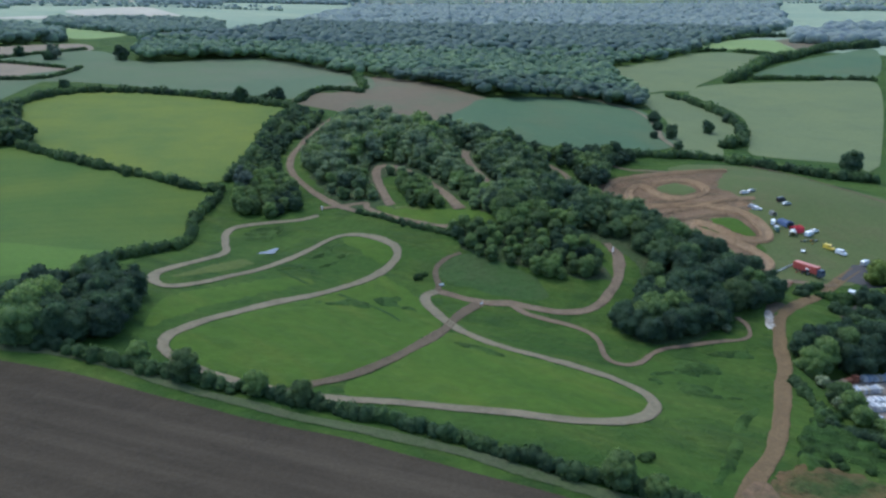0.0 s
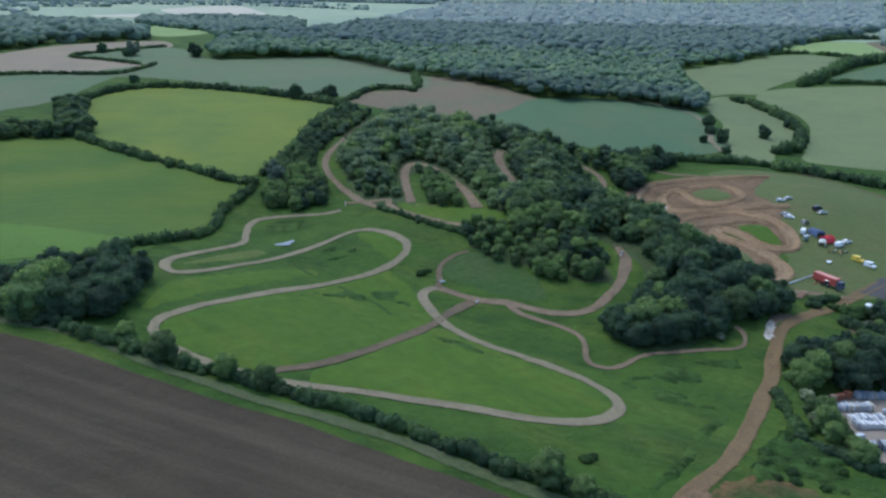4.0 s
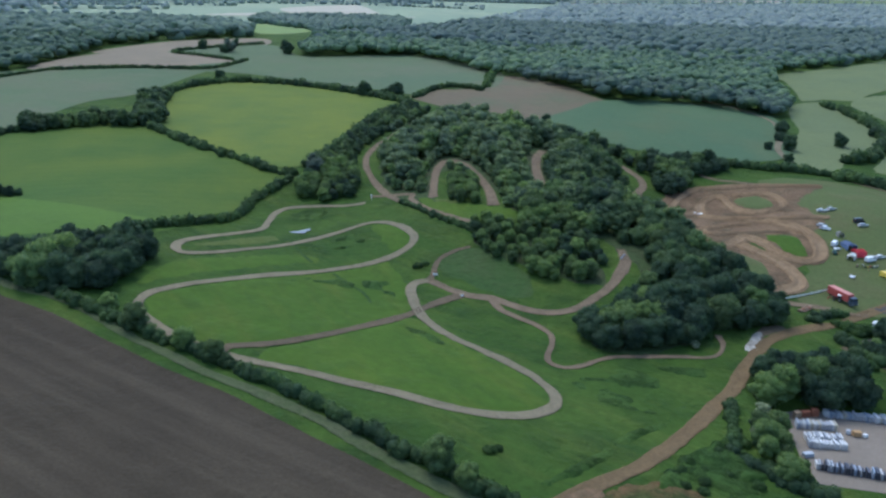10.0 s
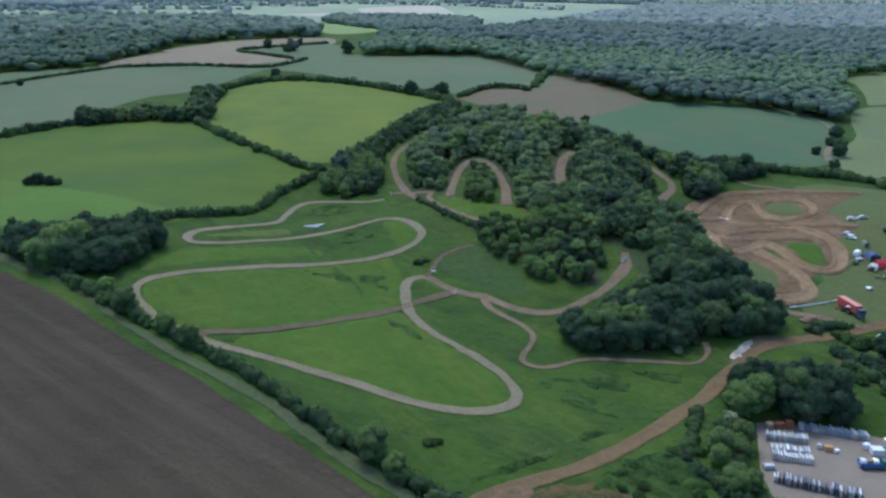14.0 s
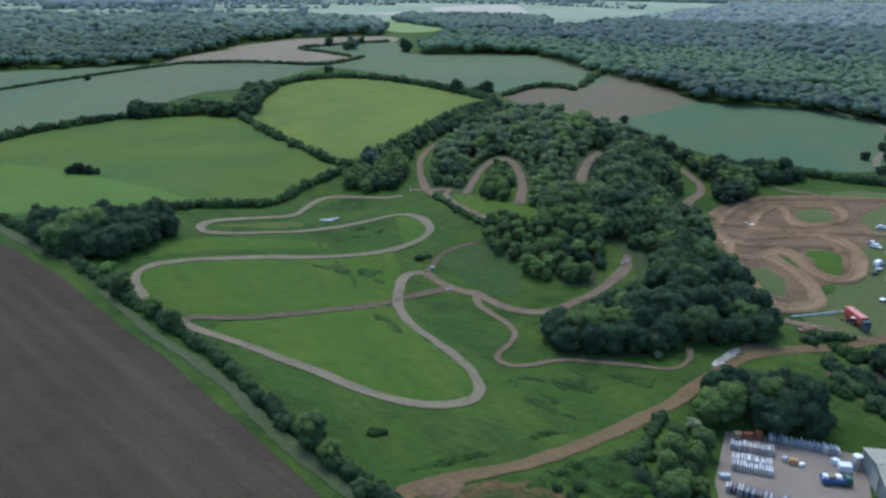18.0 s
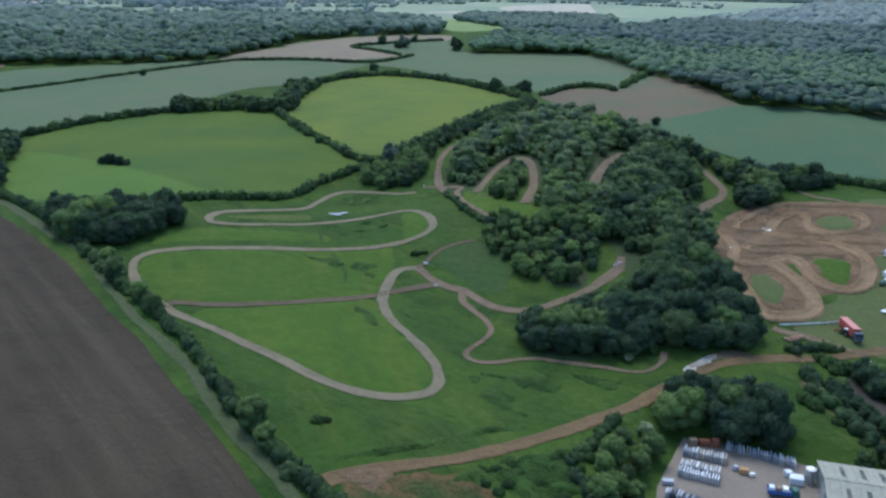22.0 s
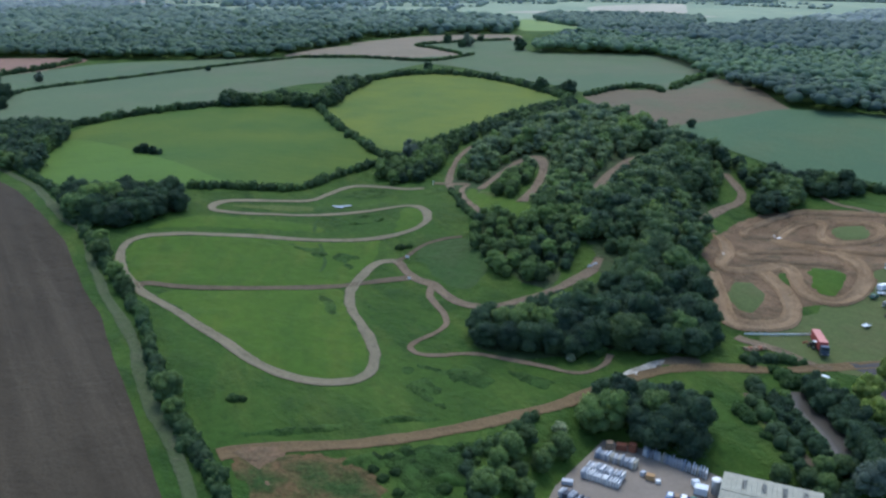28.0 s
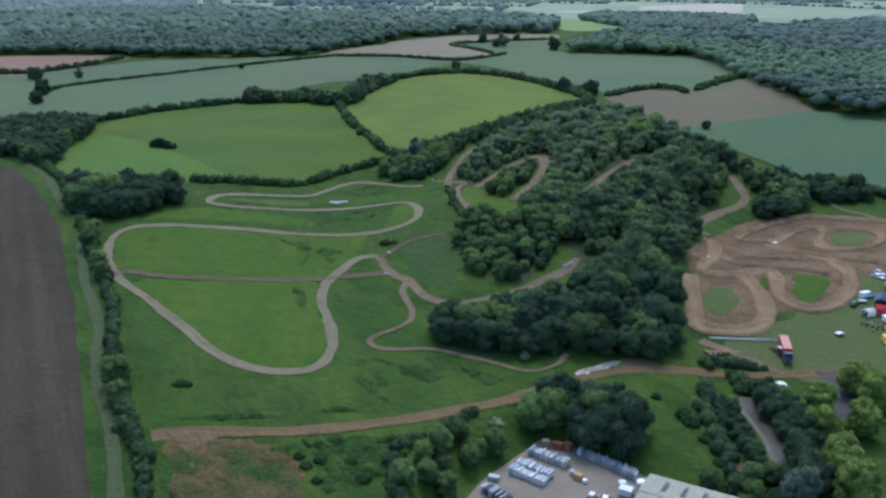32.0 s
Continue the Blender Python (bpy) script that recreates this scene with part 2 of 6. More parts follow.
FAR_PLANTATION = [(-438, 894), (-484, 1051), (-388, 1160), (-286, 1238), (-237, 1121), (-215, 959), (-281, 767), (-347, 831)]
STRIP_E = [(-240.1, -62), (-215.3, -59.9), (-170.6, -70.6), (-140.4, -81.6), (-112.3, -91.7), (-97.3, -94.7), (-81.3, -100.7), (-67.2, -109.8),
    (-56.1, -115.8), (-45.1, -120.8), (-32.1, -126.9), (-19.1, -131.9), (-6, -137.9), (4, -143), (14, -149), (30, -157), (41, -162), (52, -167),
    (70, -177)]
HEDGE_SOUTH = [(-258, -53), (-230.2, -50.9), (-177.6, -63.6), (-125.4, -81.6), (-95.3, -93.6), (-68.2, -105.7), (-52.2, -111.8), (-34.1, -119.8),
    (-9.1, -130.9), (17, -146), (34, -154), (48, -161), (60, -165), (74, -172)]
HEDGE_W_BOTTOM = [(-109.2, -31.3), (-99.7, -12.4), (-89, 6.4), (-86, 19.7), (-89, 43.8), (-85, 66.1), (-83, 78.4)]
HEDGE_MID = [(-195.4, 148.6), (-170.8, 129.3), (-130, 103.7), (-94.1, 84.4), (-84, 83.5)]
HEDGE_NW = [(-279.7, 11.8), (-279.5, 46.6), (-272.3, 81.3), (-258.3, 118.2)]
BELT_NW = [(-258.3, 118.2), (-243.6, 137.5), (-222.1, 151.1), (-204.4, 156.6), (-207.8, 171.3), (-229, 211.9), (-238.4, 243)]
HEDGE_YELLOW = [(-229.8, 192.8), (-238.4, 243), (-234.3, 282.9), (-219.1, 310), (-181.6, 322.3), (-129.6, 305.6), (-86.9, 280.2), (-61.4, 259.1)]
HEDGE_YE = [(-59.5, 255.4), (-69.1, 222.2), (-73.3, 176.9), (-75.9, 146), (-78, 122.2), (-80, 97.8)]
HEDGE_CENTRE = [(-61.2, 282), (-56.5, 302), (-50.7, 319.7)]
HEDGE_CENTRE_B = [(-49.2, 324.9), (-39.3, 332.7), (-14.6, 314.5)]
HEDGE_CENTRE_C = [(-13.7, 328.8), (-16.9, 370.8), (-20, 442.5)]
HEDGE_GREY = [(-402, 44), (-418, 74), (-409, 155), (-394, 242), (-374, 312)]
HEDGE_GREY_B = [(-372, 313), (-318, 346), (-265, 361), (-252, 386), (-249, 425)]
HEDGE_TAN = [(-260, 421), (-300, 435), (-331, 446), (-312, 501), (-283, 559)]
HEDGE_RED = [(-521, 64), (-506, 86), (-511, 134), (-528, 184)]
HEDGE_TEAL_S = [(123, 175), (154, 168), (194, 166), (210, 169)]
HEDGE_EAST = [(197.3, 157.6), (207.7, 150.4), (221.3, 143.2), (235.7, 132.3), (248.7, 125.8), (265.5, 120.7)]
HEDGE_EASTB = [(378.5, 498.3), (406, 494.4), (431.6, 487.2), (464.2, 482.5), (491.7, 471.9)]
LANE_EAST = [(196.2, 162.7), (215.9, 135.3), (227.3, 108.2), (242, 75)]
VALLEY_TREES = [(255.3, 411.3), (263.8, 391.7), (268.4, 357.6), (270.9, 330), (263.6, 289.6), (250.3, 251.6), (231.4, 219.4), (216, 207.6)]
VALLEY_LANE = [(186.8, 331.5), (194.6, 313.6), (195, 289), (189.1, 256.7), (180.9, 223.9), (180, 205), (180.9, 189.8)]
GREEN_PADDOCK = [(150.6, 140), (184.4, 151.1), (216, 136.5), (234.2, 106), (247.9, 70.6), (199.2, -5.8), (168, -19.9), (150, -23.9), (137, -19.9),
    (137, -6.8), (152.1, 40.5), (150.3, 91.9)]
RIVER = [(153, -40.9), (158, -47.9), (163, -53), (167, -58), (170, -63), (173, -68)]
SOIL = [(56, -158), (59, -153), (65, -148), (72, -142), (79, -140), (87, -141), (94, -146), (95, -152), (87, -163), (79, -169), (66, -163)]
PUDDLE = [(111, -60.9), (112, -56.9), (116, -48.9), (120, -44.9), (119, -49.9), (116, -55.9), (114, -60.9)]
WOOD_HILL = [(-24.3, 50.1), (-37.6, 76.7), (-48.7, 118.2), (-54.8, 184.8), (-40, 228), (-4.1, 208.1), (28.4, 186.6), (52.1, 174.1), (64.9, 111),
    (59.9, 70.9), (52.8, 38.5), (37.8, 23.4), (32.8, 19.4), (21.5, 52.6), (9.3, 79.4), (-0.9, 87.9), (-8, 84.1), (-4.9, 58.6), (0.3, 38.9),
    (-13, 46.6)]
WOOD_ARCH = [(1.2, 46.1), (-3.9, 73.9), (-0.9, 84.9), (7.3, 78.5), (19.5, 47.5), (22.6, 29.9), (9.4, 38.6)]
WOOD_EAST = [(42.8, 97), (52.1, 174.1), (79, 162.6), (80, 140.3), (81, 119.7), (89, 91.2), (99, 34.8), (108, 12.4), (116, -8.8), (126, -26.9),
    (129, -33.9), (127, -38.9), (119, -42.9), (110, -47.9), (98, -56.9), (90, -59.9), (80, -53.8), (78, -29.7), (81, -14.7), (72, 1.5), (62.9, 14.8),
    (53.9, 31.3), (48.8, 62)]
WOOD_NEAR = [(62, -65.8), (63, -55.8), (71, -46.8), (76, -36.8), (86, -40.8), (96, -44.9), (99, -55.9), (94, -62.9), (86, -69.9), (78, -72.9),
    (68, -71.8)]
WOOD_RIDGE = [(15.6, 15.6), (23.7, 19.6), (39.8, 16.2), (52.9, 10.9), (62.9, 8.7), (69, -10.6), (72, -27.7), (64, -27.6), (52.9, -24.5), (42.9, -20.4),
    (29.8, -10.1), (19.7, -1.9)]
WOOD_PALE = [(33.7, 30.6), (41.8, 40.8), (56.9, 31.2), (61.9, 19.9), (49.9, 12.9), (38.8, 18.2)]
WOOD_PIT = [(78, 165.4), (100, 159.6), (114.1, 154.4), (116.1, 129.2), (105, 115.9), (94, 123.7), (87, 136.5)]
WOOD_PIT_E = [(110.1, 168.2), (133.4, 171.6), (140.5, 160), (128.2, 146.1), (115.1, 149.4)]
CLUMP_WEST = [(-134.5, -75.5), (-120.4, -85.6), (-104.3, -89.6), (-86.4, -87.6), (-84.5, -71.3), (-88.8, -52.9), (-98.8, -50.9), (-110.7, -61.2),
    (-122.5, -71.4)]
CLUMP_FAR_WEST = [(-296.9, -35), (-297.8, -14.1), (-282.8, -0.1), (-263.8, 5.9), (-247, -9), (-223.2, -34.9), (-196.4, -54.7), (-220.2, -57.9),
    (-234.1, -62.9)]
CLUMP_GATE = [(-78, 87.6), (-63.9, 102), (-51.7, 85.8), (-45.7, 58.5), (-58.8, 51.4), (-71.9, 55.2)]
CLUMP_YARD = [(112, -88), (113, -78), (121, -71), (132, -73), (141, -80), (139, -84), (118, -84)]
CLUMP_BANK = [(105, -118), (106, -104), (112, -97), (114, -106), (114, -122), (108, -134)]
RIVER_W = [(145, -46.9), (149, -45.9), (153, -49.9), (160, -59), (164, -65), (168, -71), (168, -76), (165, -77), (161, -71), (156, -64), (151, -57)]
RIVER_E = [(156, -39.9), (159, -38.9), (165, -41.9), (171, -50), (176, -59), (180, -66), (181, -72), (177, -75), (173, -64), (166, -54), (161, -47.9)]
SCRUB_ROAD = [(61, -82.9), (74, -80.9), (86, -75.9), (101, -75.9), (96, -91), (89, -101), (78, -106.9), (62, -101.9), (52, -91.9)]
SCRUB_SOUTH = [(80, -136), (86, -128), (96, -115), (100, -110), (102, -124), (110, -127), (80, -144)]
SCRUB_ISLE = [(-52.3, -12.4), (-41.1, -11.6), (-29.9, -6.8), (-25.9, 3.5), (-29.1, 15.1), (-44.4, 10.4), (-51.4, -0.9)]
SCRUB_ISLE_NORTH = [(-77, 25), (-69.9, 39.2), (-55.8, 52.4), (-48.7, 47.4), (-54.8, 26.1), (-63.9, 16.9)]
SCRUB_SLOPE = [(144, -41.9), (152, -41.9), (161, -58), (160, -76), (151, -69), (147, -58)]
SCRUB_MIDDLE = [(0.7, -57.3), (10.8, -51.3), (23.9, -64.5), (26.9, -77.7), (23.9, -85.7), (7.8, -75.5)]
MEADOW_SOUTH = [(-26.7, -116.3), (-15.3, -117.6), (-2.8, -119.4), (8.8, -121), (18.5, -122.7), (26.8, -124.2), (33.7, -124.8), (39.7, -124),
    (44.7, -122.2), (48.6, -119.7), (51.6, -116.5), (54.1, -112.4), (55.1, -108), (53.8, -102.8), (50.1, -97.2), (45.6, -92.2), (39.7, -87),
    (32.1, -81.4), (24.6, -76.2), (18.2, -70.7), (5.8, -60.2), (1.7, -67.4), (-3.7, -75.8), (-8.6, -84.3), (-13.7, -92.1), (-19, -99.2),
    (-25.5, -105.2)]
MEADOW_MIDDLE = [(-34.7, -110), (-25.5, -105.2), (-19, -99.2), (-13.7, -92.1), (-8.6, -84.3), (-3.7, -75.8), (1.7, -67.4), (5.8, -60.2),
    (11.8, -62.8), (7.1, -54.5), (2.8, -43.7), (1.2, -35.7), (-30.5, 22.4), (-23.9, 23.7), (-16.3, 20.1), (-10.1, 14.1), (-6.3, 6.9), (-6.5, -1.4),
    (-10.2, -9.8), (-16.5, -18), (-23, -25.1), (-31.1, -33.5), (-39, -41.1), (-46.6, -48.7), (-53.5, -56.1), (-59.9, -64), (-66.1, -71.7),
    (-70.5, -78.4), (-72.7, -82.1), (-72.6, -89.5), (-67.9, -96.8), (-59.9, -103.6), (-51.6, -108.5), (-42.8, -112.4)]
MEADOW_NORTH = [(-80.4, -79.4), (-81.7, -53.9), (-68, -38.4), (-46, -18.8), (-33.8, -24.2), (-46.8, -37.4), (-64.6, -58)]
MEADOW_TIP = [(-84.1, -33.2), (-79.4, -22.7), (-64.7, -0.7), (-57.5, -6), (-66.3, -19.6), (-77.2, -31.1)]
MEADOW_HOLLOW = [(6.7, -17.9), (7.7, -9.8), (17.7, -0.8), (35.9, -10.2), (46.9, -31.5), (42.9, -39.5), (28.9, -35.4), (16.8, -28.2)]
MEADOW_SLOPE = [(124, -46.9), (130, -36.9), (137, -37.9), (141, -49.9), (149, -65), (144, -74), (134, -74), (126, -66)]
MEADOW_RIDGE = [(-10, 52.7), (3.3, 47), (18.5, 36.2), (29.7, 33.8), (36.8, 26.5), (22.7, 23.7), (8.5, 28.2), (-1.8, 37.9)]
WOOD_LANE = [(128.4, 360.1), (147.5, 357.6), (168.8, 349.1), (186.8, 331.5)]
PIT_LANE = [(106.3, 166), (119.6, 153.9), (131.7, 143.2), (141.8, 139.6), (153.7, 131.8)]
PLOUGH = [(-229.1, -71.9), (-184.4, -74.8), (-140.5, -88.7), (-110.3, -98.7), (-98.3, -102.7), (-84.2, -107.8), (-72.2, -113.8), (-61.1, -118.8),
    (-47.1, -125.9), (-34.1, -130.9), (-22.1, -135.9), (-10, -141.9), (1, -148), (20, -157), (34, -164), (45, -170), (68, -181), (150, -222),
    (260, -300), (260, -420), (-420, -420), (-420, -160), (-300, -90)]
FOREST_NORTH = [(-218, 473), (-139, 539), (-111, 559), (-62, 504), (-29, 446), (20, 367), (69, 311), (96, 301), (143, 332), (208, 331), (225, 391),
    (227, 420), (236, 507), (246, 568), (294, 612), (339, 645), (398, 707), (439, 778), (515, 890), (603, 984), (654, 1002), (771, 1174),
    (1007, 1647), (1390, 2420), (1540, 2600), (0, 2600), (-120, 1300), (-170, 950), (-215, 760), (-249, 637)]
FOREST_NORTH_WEST = [(-660, 126), (-575, 187), (-539, 191), (-506, 219), (-452, 246), (-402, 288), (-395, 312), (-403, 383), (-404, 427),
    (-403, 495), (-409.1, 441.1), (-398.2, 476.9), (-391.7, 531.5), (-351.9, 591.6), (-325.8, 637.3), (-361.2, 719.9), (-420.3, 806.4),
    (-488.9, 827.7), (-553.4, 810.3), (-627.3, 778.1), (-688.2, 730.7), (-749.8, 689.8), (-811.9, 653.3), (-1344.7, 791.2), (-1599.2, 743.4),
    (-1844.8, 668.2), (-1500, 500), (-1500, -300), (-900, -60)]
GLADE_ARCH = [(-15.1, 55.9), (-1.8, 47.2), (5.3, 44.9), (22.6, 39.2), (32.7, 35.8), (40.8, 23.3), (33.8, 18.3), (23.7, 22.6), (16.6, 17.7),
    (3.4, 26.3), (-7.9, 38.1)]
GLADE_BEND = [(61.9, 12.8), (70, 14.7), (78, 7.5), (82, -3.6), (79, -11.6), (75, -16.7), (70, -3.5)]
ROAD_SIDE = [(118, -51.9), (128, -43.9), (136, -35.9), (150, -35.9), (150, -62), (132, -75), (118, -63.9)]
BANK_PATH = [(143, -49.9), (147, -55), (151, -61), (156, -66), (160, -70), (165, -75)]
BANK_GRASS = [(139, -44.9), (144, -50.9), (150, -60), (156, -67), (161, -73), (159, -73), (153, -68), (148, -62), (143, -54.9)]
RIVER_S = [(158, -84), (162, -78), (167, -79), (170, -73), (174, -71), (178, -78), (173, -86), (165, -90), (160, -90)]
PIT_JOIN = [(131.5, -18.5), (134.6, -19), (138.5, -18.6), (145.5, -18.5), (150.5, -19.5), (155.2, -20.4), (159.4, -19.6)]
CHALK_DIRT = [(116, -47.9), (120, -41.9), (125, -38.9), (130, -38.9), (127, -43.9), (122, -47.9), (118, -52.9)]
CLAY_END = [(56, -158), (56, -154), (60, -148), (65, -147), (68, -153), (67, -156), (72, -157), (79, -155), (84, -158), (80, -160), (74, -162),
    (72, -164), (67, -159), (61, -158)]
ROUGH_SOUTH = [(73, -139), (78, -132), (86, -126), (92, -119), (100, -126), (102, -137), (98, -145), (88, -142), (81, -141)]
ROAD_BANK = [(53.9, -151.4), (57.8, -145.9), (62.9, -138.2), (68.2, -130.3), (73.1, -121.7), (78.5, -115.1), (83.4, -112)]
PIT_F = [(136.5, 69.4), (124.5, 66.7), (114.8, 57.6), (113.4, 50.3), (116.6, 47.8), (123.7, 51.5), (131.5, 53.6), (141, 55.7), (149, 54.3)]
HEDGE_EASTC = [(409.1, 727), (433.7, 739.4), (455.5, 737.5)]
HEDGE_EASTD = [(463.9, 729.5), (482.7, 700.2), (490.4, 655.6)]
BELT_EAST = [(345.5, 486.2), (361.5, 497.2), (407.3, 558.6), (442, 600.6), (481.1, 633.6), (528.8, 676.6), (589.8, 732.3), (631.7, 750.6),
    (681.2, 768.9)]
HEDGE_EASTE = [(510.8, 880.4), (586.2, 948.7), (634.3, 953.8), (679.2, 935), (687.9, 857.7), (683.5, 802.2)]
DITCH_A = [(-50.5, -11.8), (-44.7, -19.9), (-37.9, -27.6)]
DITCH_B = [(-27.5, -35.3), (-19.5, -43), (-11.9, -49.9), (-8.2, -56.7)]
WEEDS = [(-44.7, -51.6), (-35.2, -43.8), (-20.2, -37.4), (-5.9, -34.6), (1, -36), (3.3, -48), (-7.4, -48.4), (-20.3, -48.1), (-34.4, -55)]



# ---- materials ----
def node_mat(name, rough=0.9, spec=0.2):
    m = bpy.data.materials.new(name)
    m.use_nodes = True
    b = m.node_tree.nodes["Principled BSDF"]
    b.inputs["Roughness"].default_value = rough
    b.inputs["Specular IOR Level"].default_value = spec
    return m, m.node_tree.nodes, m.node_tree.links, b


def noise_node(n, l, scale, detail=4.0, rough=0.6, vec=None):
    t = n.new("ShaderNodeTexNoise")
    t.inputs["Scale"].default_value, t.inputs["Detail"].default_value, t.inputs["Roughness"].default_value = scale, detail, rough
    if vec:
        l.new(vec, t.inputs["Vector"])
    return t.outputs["Fac"]


def ramp(n, l, fac, lo, hi, a=(0, 0, 0, 1), b=(1, 1, 1, 1)):
    r = n.new("ShaderNodeValToRGB")
    r.color_ramp.elements[0].position, r.color_ramp.elements[1].position = lo, hi
    r.color_ramp.elements[0].color, r.color_ramp.elements[1].color = a, b
    l.new(fac, r.inputs[0])
    return r.outputs[0]


def mix(n, l, fac, a, b, kind="MIX"):
    x = n.new("ShaderNodeMixRGB")
    x.blend_type = kind
    for sock, v in zip(x.inputs, (fac, a, b)):
        if isinstance(v, (int, float)):
            sock.default_value = v
        elif isinstance(v, tuple):
            sock.default_value = (*v[:3], 1)
        else:
            l.new(v, sock)
    return x.outputs[0]


def bump(n, l, b, fac, strength, dist):
    k = n.new("ShaderNodeBump")
    k.inputs["Strength"].default_value, k.inputs["Distance"].default_value = strength, dist
    l.new(fac, k.inputs["Height"])
    l.new(k.outputs[0], b.inputs["Normal"])


def coords(n, l, turn=0.0, stretch=(1, 1, 1)):
    c = n.new("ShaderNodeTexCoord")
    m = n.new("ShaderNodeMapping")
    m.vector_type = "TEXTURE"
    m.inputs["Rotation"].default_value = (0, 0, radians(-turn))
    m.inputs["Scale"].default_value = tuple(1 / q for q in stretch)
    l.new(c.outputs["Object"], m.inputs[0])
    return m.outputs[0]


def land_mat(name, base, other, third, big=0.02, mid=0.12, fine=0.9, rows=None, rough=0.95, relief=0.25, amount=0.6, grain=0.35, streak=None):
    """Ground cover: two colours in broad patches, a third in smaller ones, and fine grain; rows: (degrees, metres, strength) of drill or plough lines."""
    m, n, l, b = node_mat(name, rough, 0.1)
    v = coords(n, l)
    col = mix(n, l, ramp(n, l, noise_node(n, l, big, 5, 0.6, v), 0.38, 0.64), base, other)
    patch = ramp(n, l, noise_node(n, l, mid, 6, 0.65, v), 0.48, 0.68)
    col = mix(n, l, mix(n, l, 1.0, patch, (amount,) * 3, "MULTIPLY"), col, third)
    if streak:
        lie = coords(n, l, streak[1], (streak[3] if len(streak) > 3 else 0.4, 1.5, 1))
        blown = ramp(n, l, noise_node(n, l, streak[2], 6, 0.7, lie), 0.5, 0.72)
        col = mix(n, l, mix(n, l, 1.0, blown, (0.75,) * 3, "MULTIPLY"), col, streak[0])
        tall = ramp(n, l, noise_node(n, l, streak[2] * 1.7, 5, 0.7, lie), 0.56, 0.74)
        col = mix(n, l, mix(n, l, 1.0, tall, (0.7,) * 3, "MULTIPLY"), col, third)
    g = noise_node(n, l, fine, 4, 0.7, v)
    col = mix(n, l, 1.0, col, ramp(n, l, g, 0.3, 0.7, (1 - grain,) * 3 + (1,), (1 + grain,) * 3 + (1,)), "MULTIPLY")
    if rows:
        w = n.new("ShaderNodeTexWave")
        w.inputs["Scale"].default_value = 0.314 / rows[1]
        w.inputs["Distortion"].default_value, w.inputs["Detail"].default_value, w.inputs["Detail Scale"].default_value = 2.5, 3, 0.6
        l.new(coords(n, l, rows[0]), w.inputs["Vector"])
        soft = ramp(n, l, w.outputs["Fac"], 0.1, 0.9, (1 - rows[2],) * 3 + (1,), (1 + rows[2],) * 3 + (1,))
        col = mix(n, l, 1.0, col, soft, "MULTIPLY")
    l.new(col, b.inputs["Base Color"])
    rim = n.new("ShaderNodeAttribute")
    rim.attribute_name = "rim"
    ragged = n.new("ShaderNodeMath")
    ragged.operation = "MULTIPLY_ADD"
    ragged.inputs[1].default_value = 0.9
    l.new(noise_node(n, l, 1.1, 6, 0.8, v), ragged.inputs[0])
    l.new(rim.outputs["Fac"], ragged.inputs[2])
    l.new(ramp(n, l, ragged.outputs[0], 0.98, 1.02, (1, 1, 1, 1), (0, 0, 0, 1)), b.inputs["Alpha"])
    swell = n.new("ShaderNodeMath")
    swell.operation = "MULTIPLY_ADD"
    swell.inputs[1].default_value = 3.0
    l.new(patch, swell.inputs[0])
    l.new(g, swell.inputs[2])
    bump(n, l, b, swell.outputs[0], relief, 0.5)
    return m


M_ROUGH = land_mat("rough_grass", (0.033, 0.068, 0.012), (0.050, 0.087, 0.015), (0.021, 0.044, 0.012), 0.022, 0.05, 0.4, relief=0.6, amount=0.75, grain=0.22, streak=((0.074, 0.102, 0.020), 30, 0.07))
M_SOIL = land_mat("weedy_soil", (0.038, 0.062, 0.017), (0.135, 0.078, 0.040), (0.032, 0.060, 0.016), 0.09, 0.16, 0.9, relief=0.6, amount=0.75, grain=0.3, streak=((0.110, 0.066, 0.036), 20, 0.12))
M_DRIFT = land_mat("bramble_leaves", (0.036, 0.072, 0.016), (0.054, 0.092, 0.020), (0.026, 0.054, 0.015), 0.05, 0.2, 1.0, relief=0.9, amount=0.6, grain=0.28)
M_LITTER = land_mat("wood_floor", (0.052, 0.070, 0.028), (0.042, 0.066, 0.024), (0.062, 0.058, 0.036), 0.05, 0.12, 0.9, relief=0.6, grain=0.25)
M_MEADOW = land_mat("meadow_grass", (0.049, 0.092, 0.013), (0.066, 0.108, 0.015), (0.037, 0.074, 0.014), 0.03, 0.06, 0.25, relief=0.3, amount=0.7, grain=0.14, streak=((0.080, 0.106, 0.018), 50, 0.05))
M_YELLOWGRASS = land_mat("yellowish_grass", (0.071, 0.094, 0.024), (0.082, 0.104, 0.027), (0.058, 0.082, 0.021), 0.03, 0.08, 0.5, relief=0.35, amount=0.6, grain=0.2)
M_DARKGRASS = land_mat("dark_grass", (0.034, 0.067, 0.019), (0.043, 0.077, 0.021), (0.052, 0.069, 0.027), 0.03, 0.06, 0.5, relief=0.35, amount=0.6, grain=0.2)
M_WEST = land_mat("green_crop", (0.050, 0.096, 0.021), (0.086, 0.120, 0.022), (0.046, 0.090, 0.021), 0.009, 0.016, 0.8, (62, 8.0, 0.02), relief=0.2, grain=0.1)
M_WEST2 = land_mat("bright_crop", (0.073, 0.129, 0.024), (0.084, 0.136, 0.026), (0.067, 0.113, 0.024), 0.01, 0.03, 0.8, (62, 3.2, 0.05), relief=0.2, grain=0.12)
M_YELLOW = land_mat("yellow_crop", (0.092, 0.132, 0.030), (0.128, 0.154, 0.028), (0.074, 0.116, 0.030), 0.014, 0.022, 0.8, relief=0.2, grain=0.1)
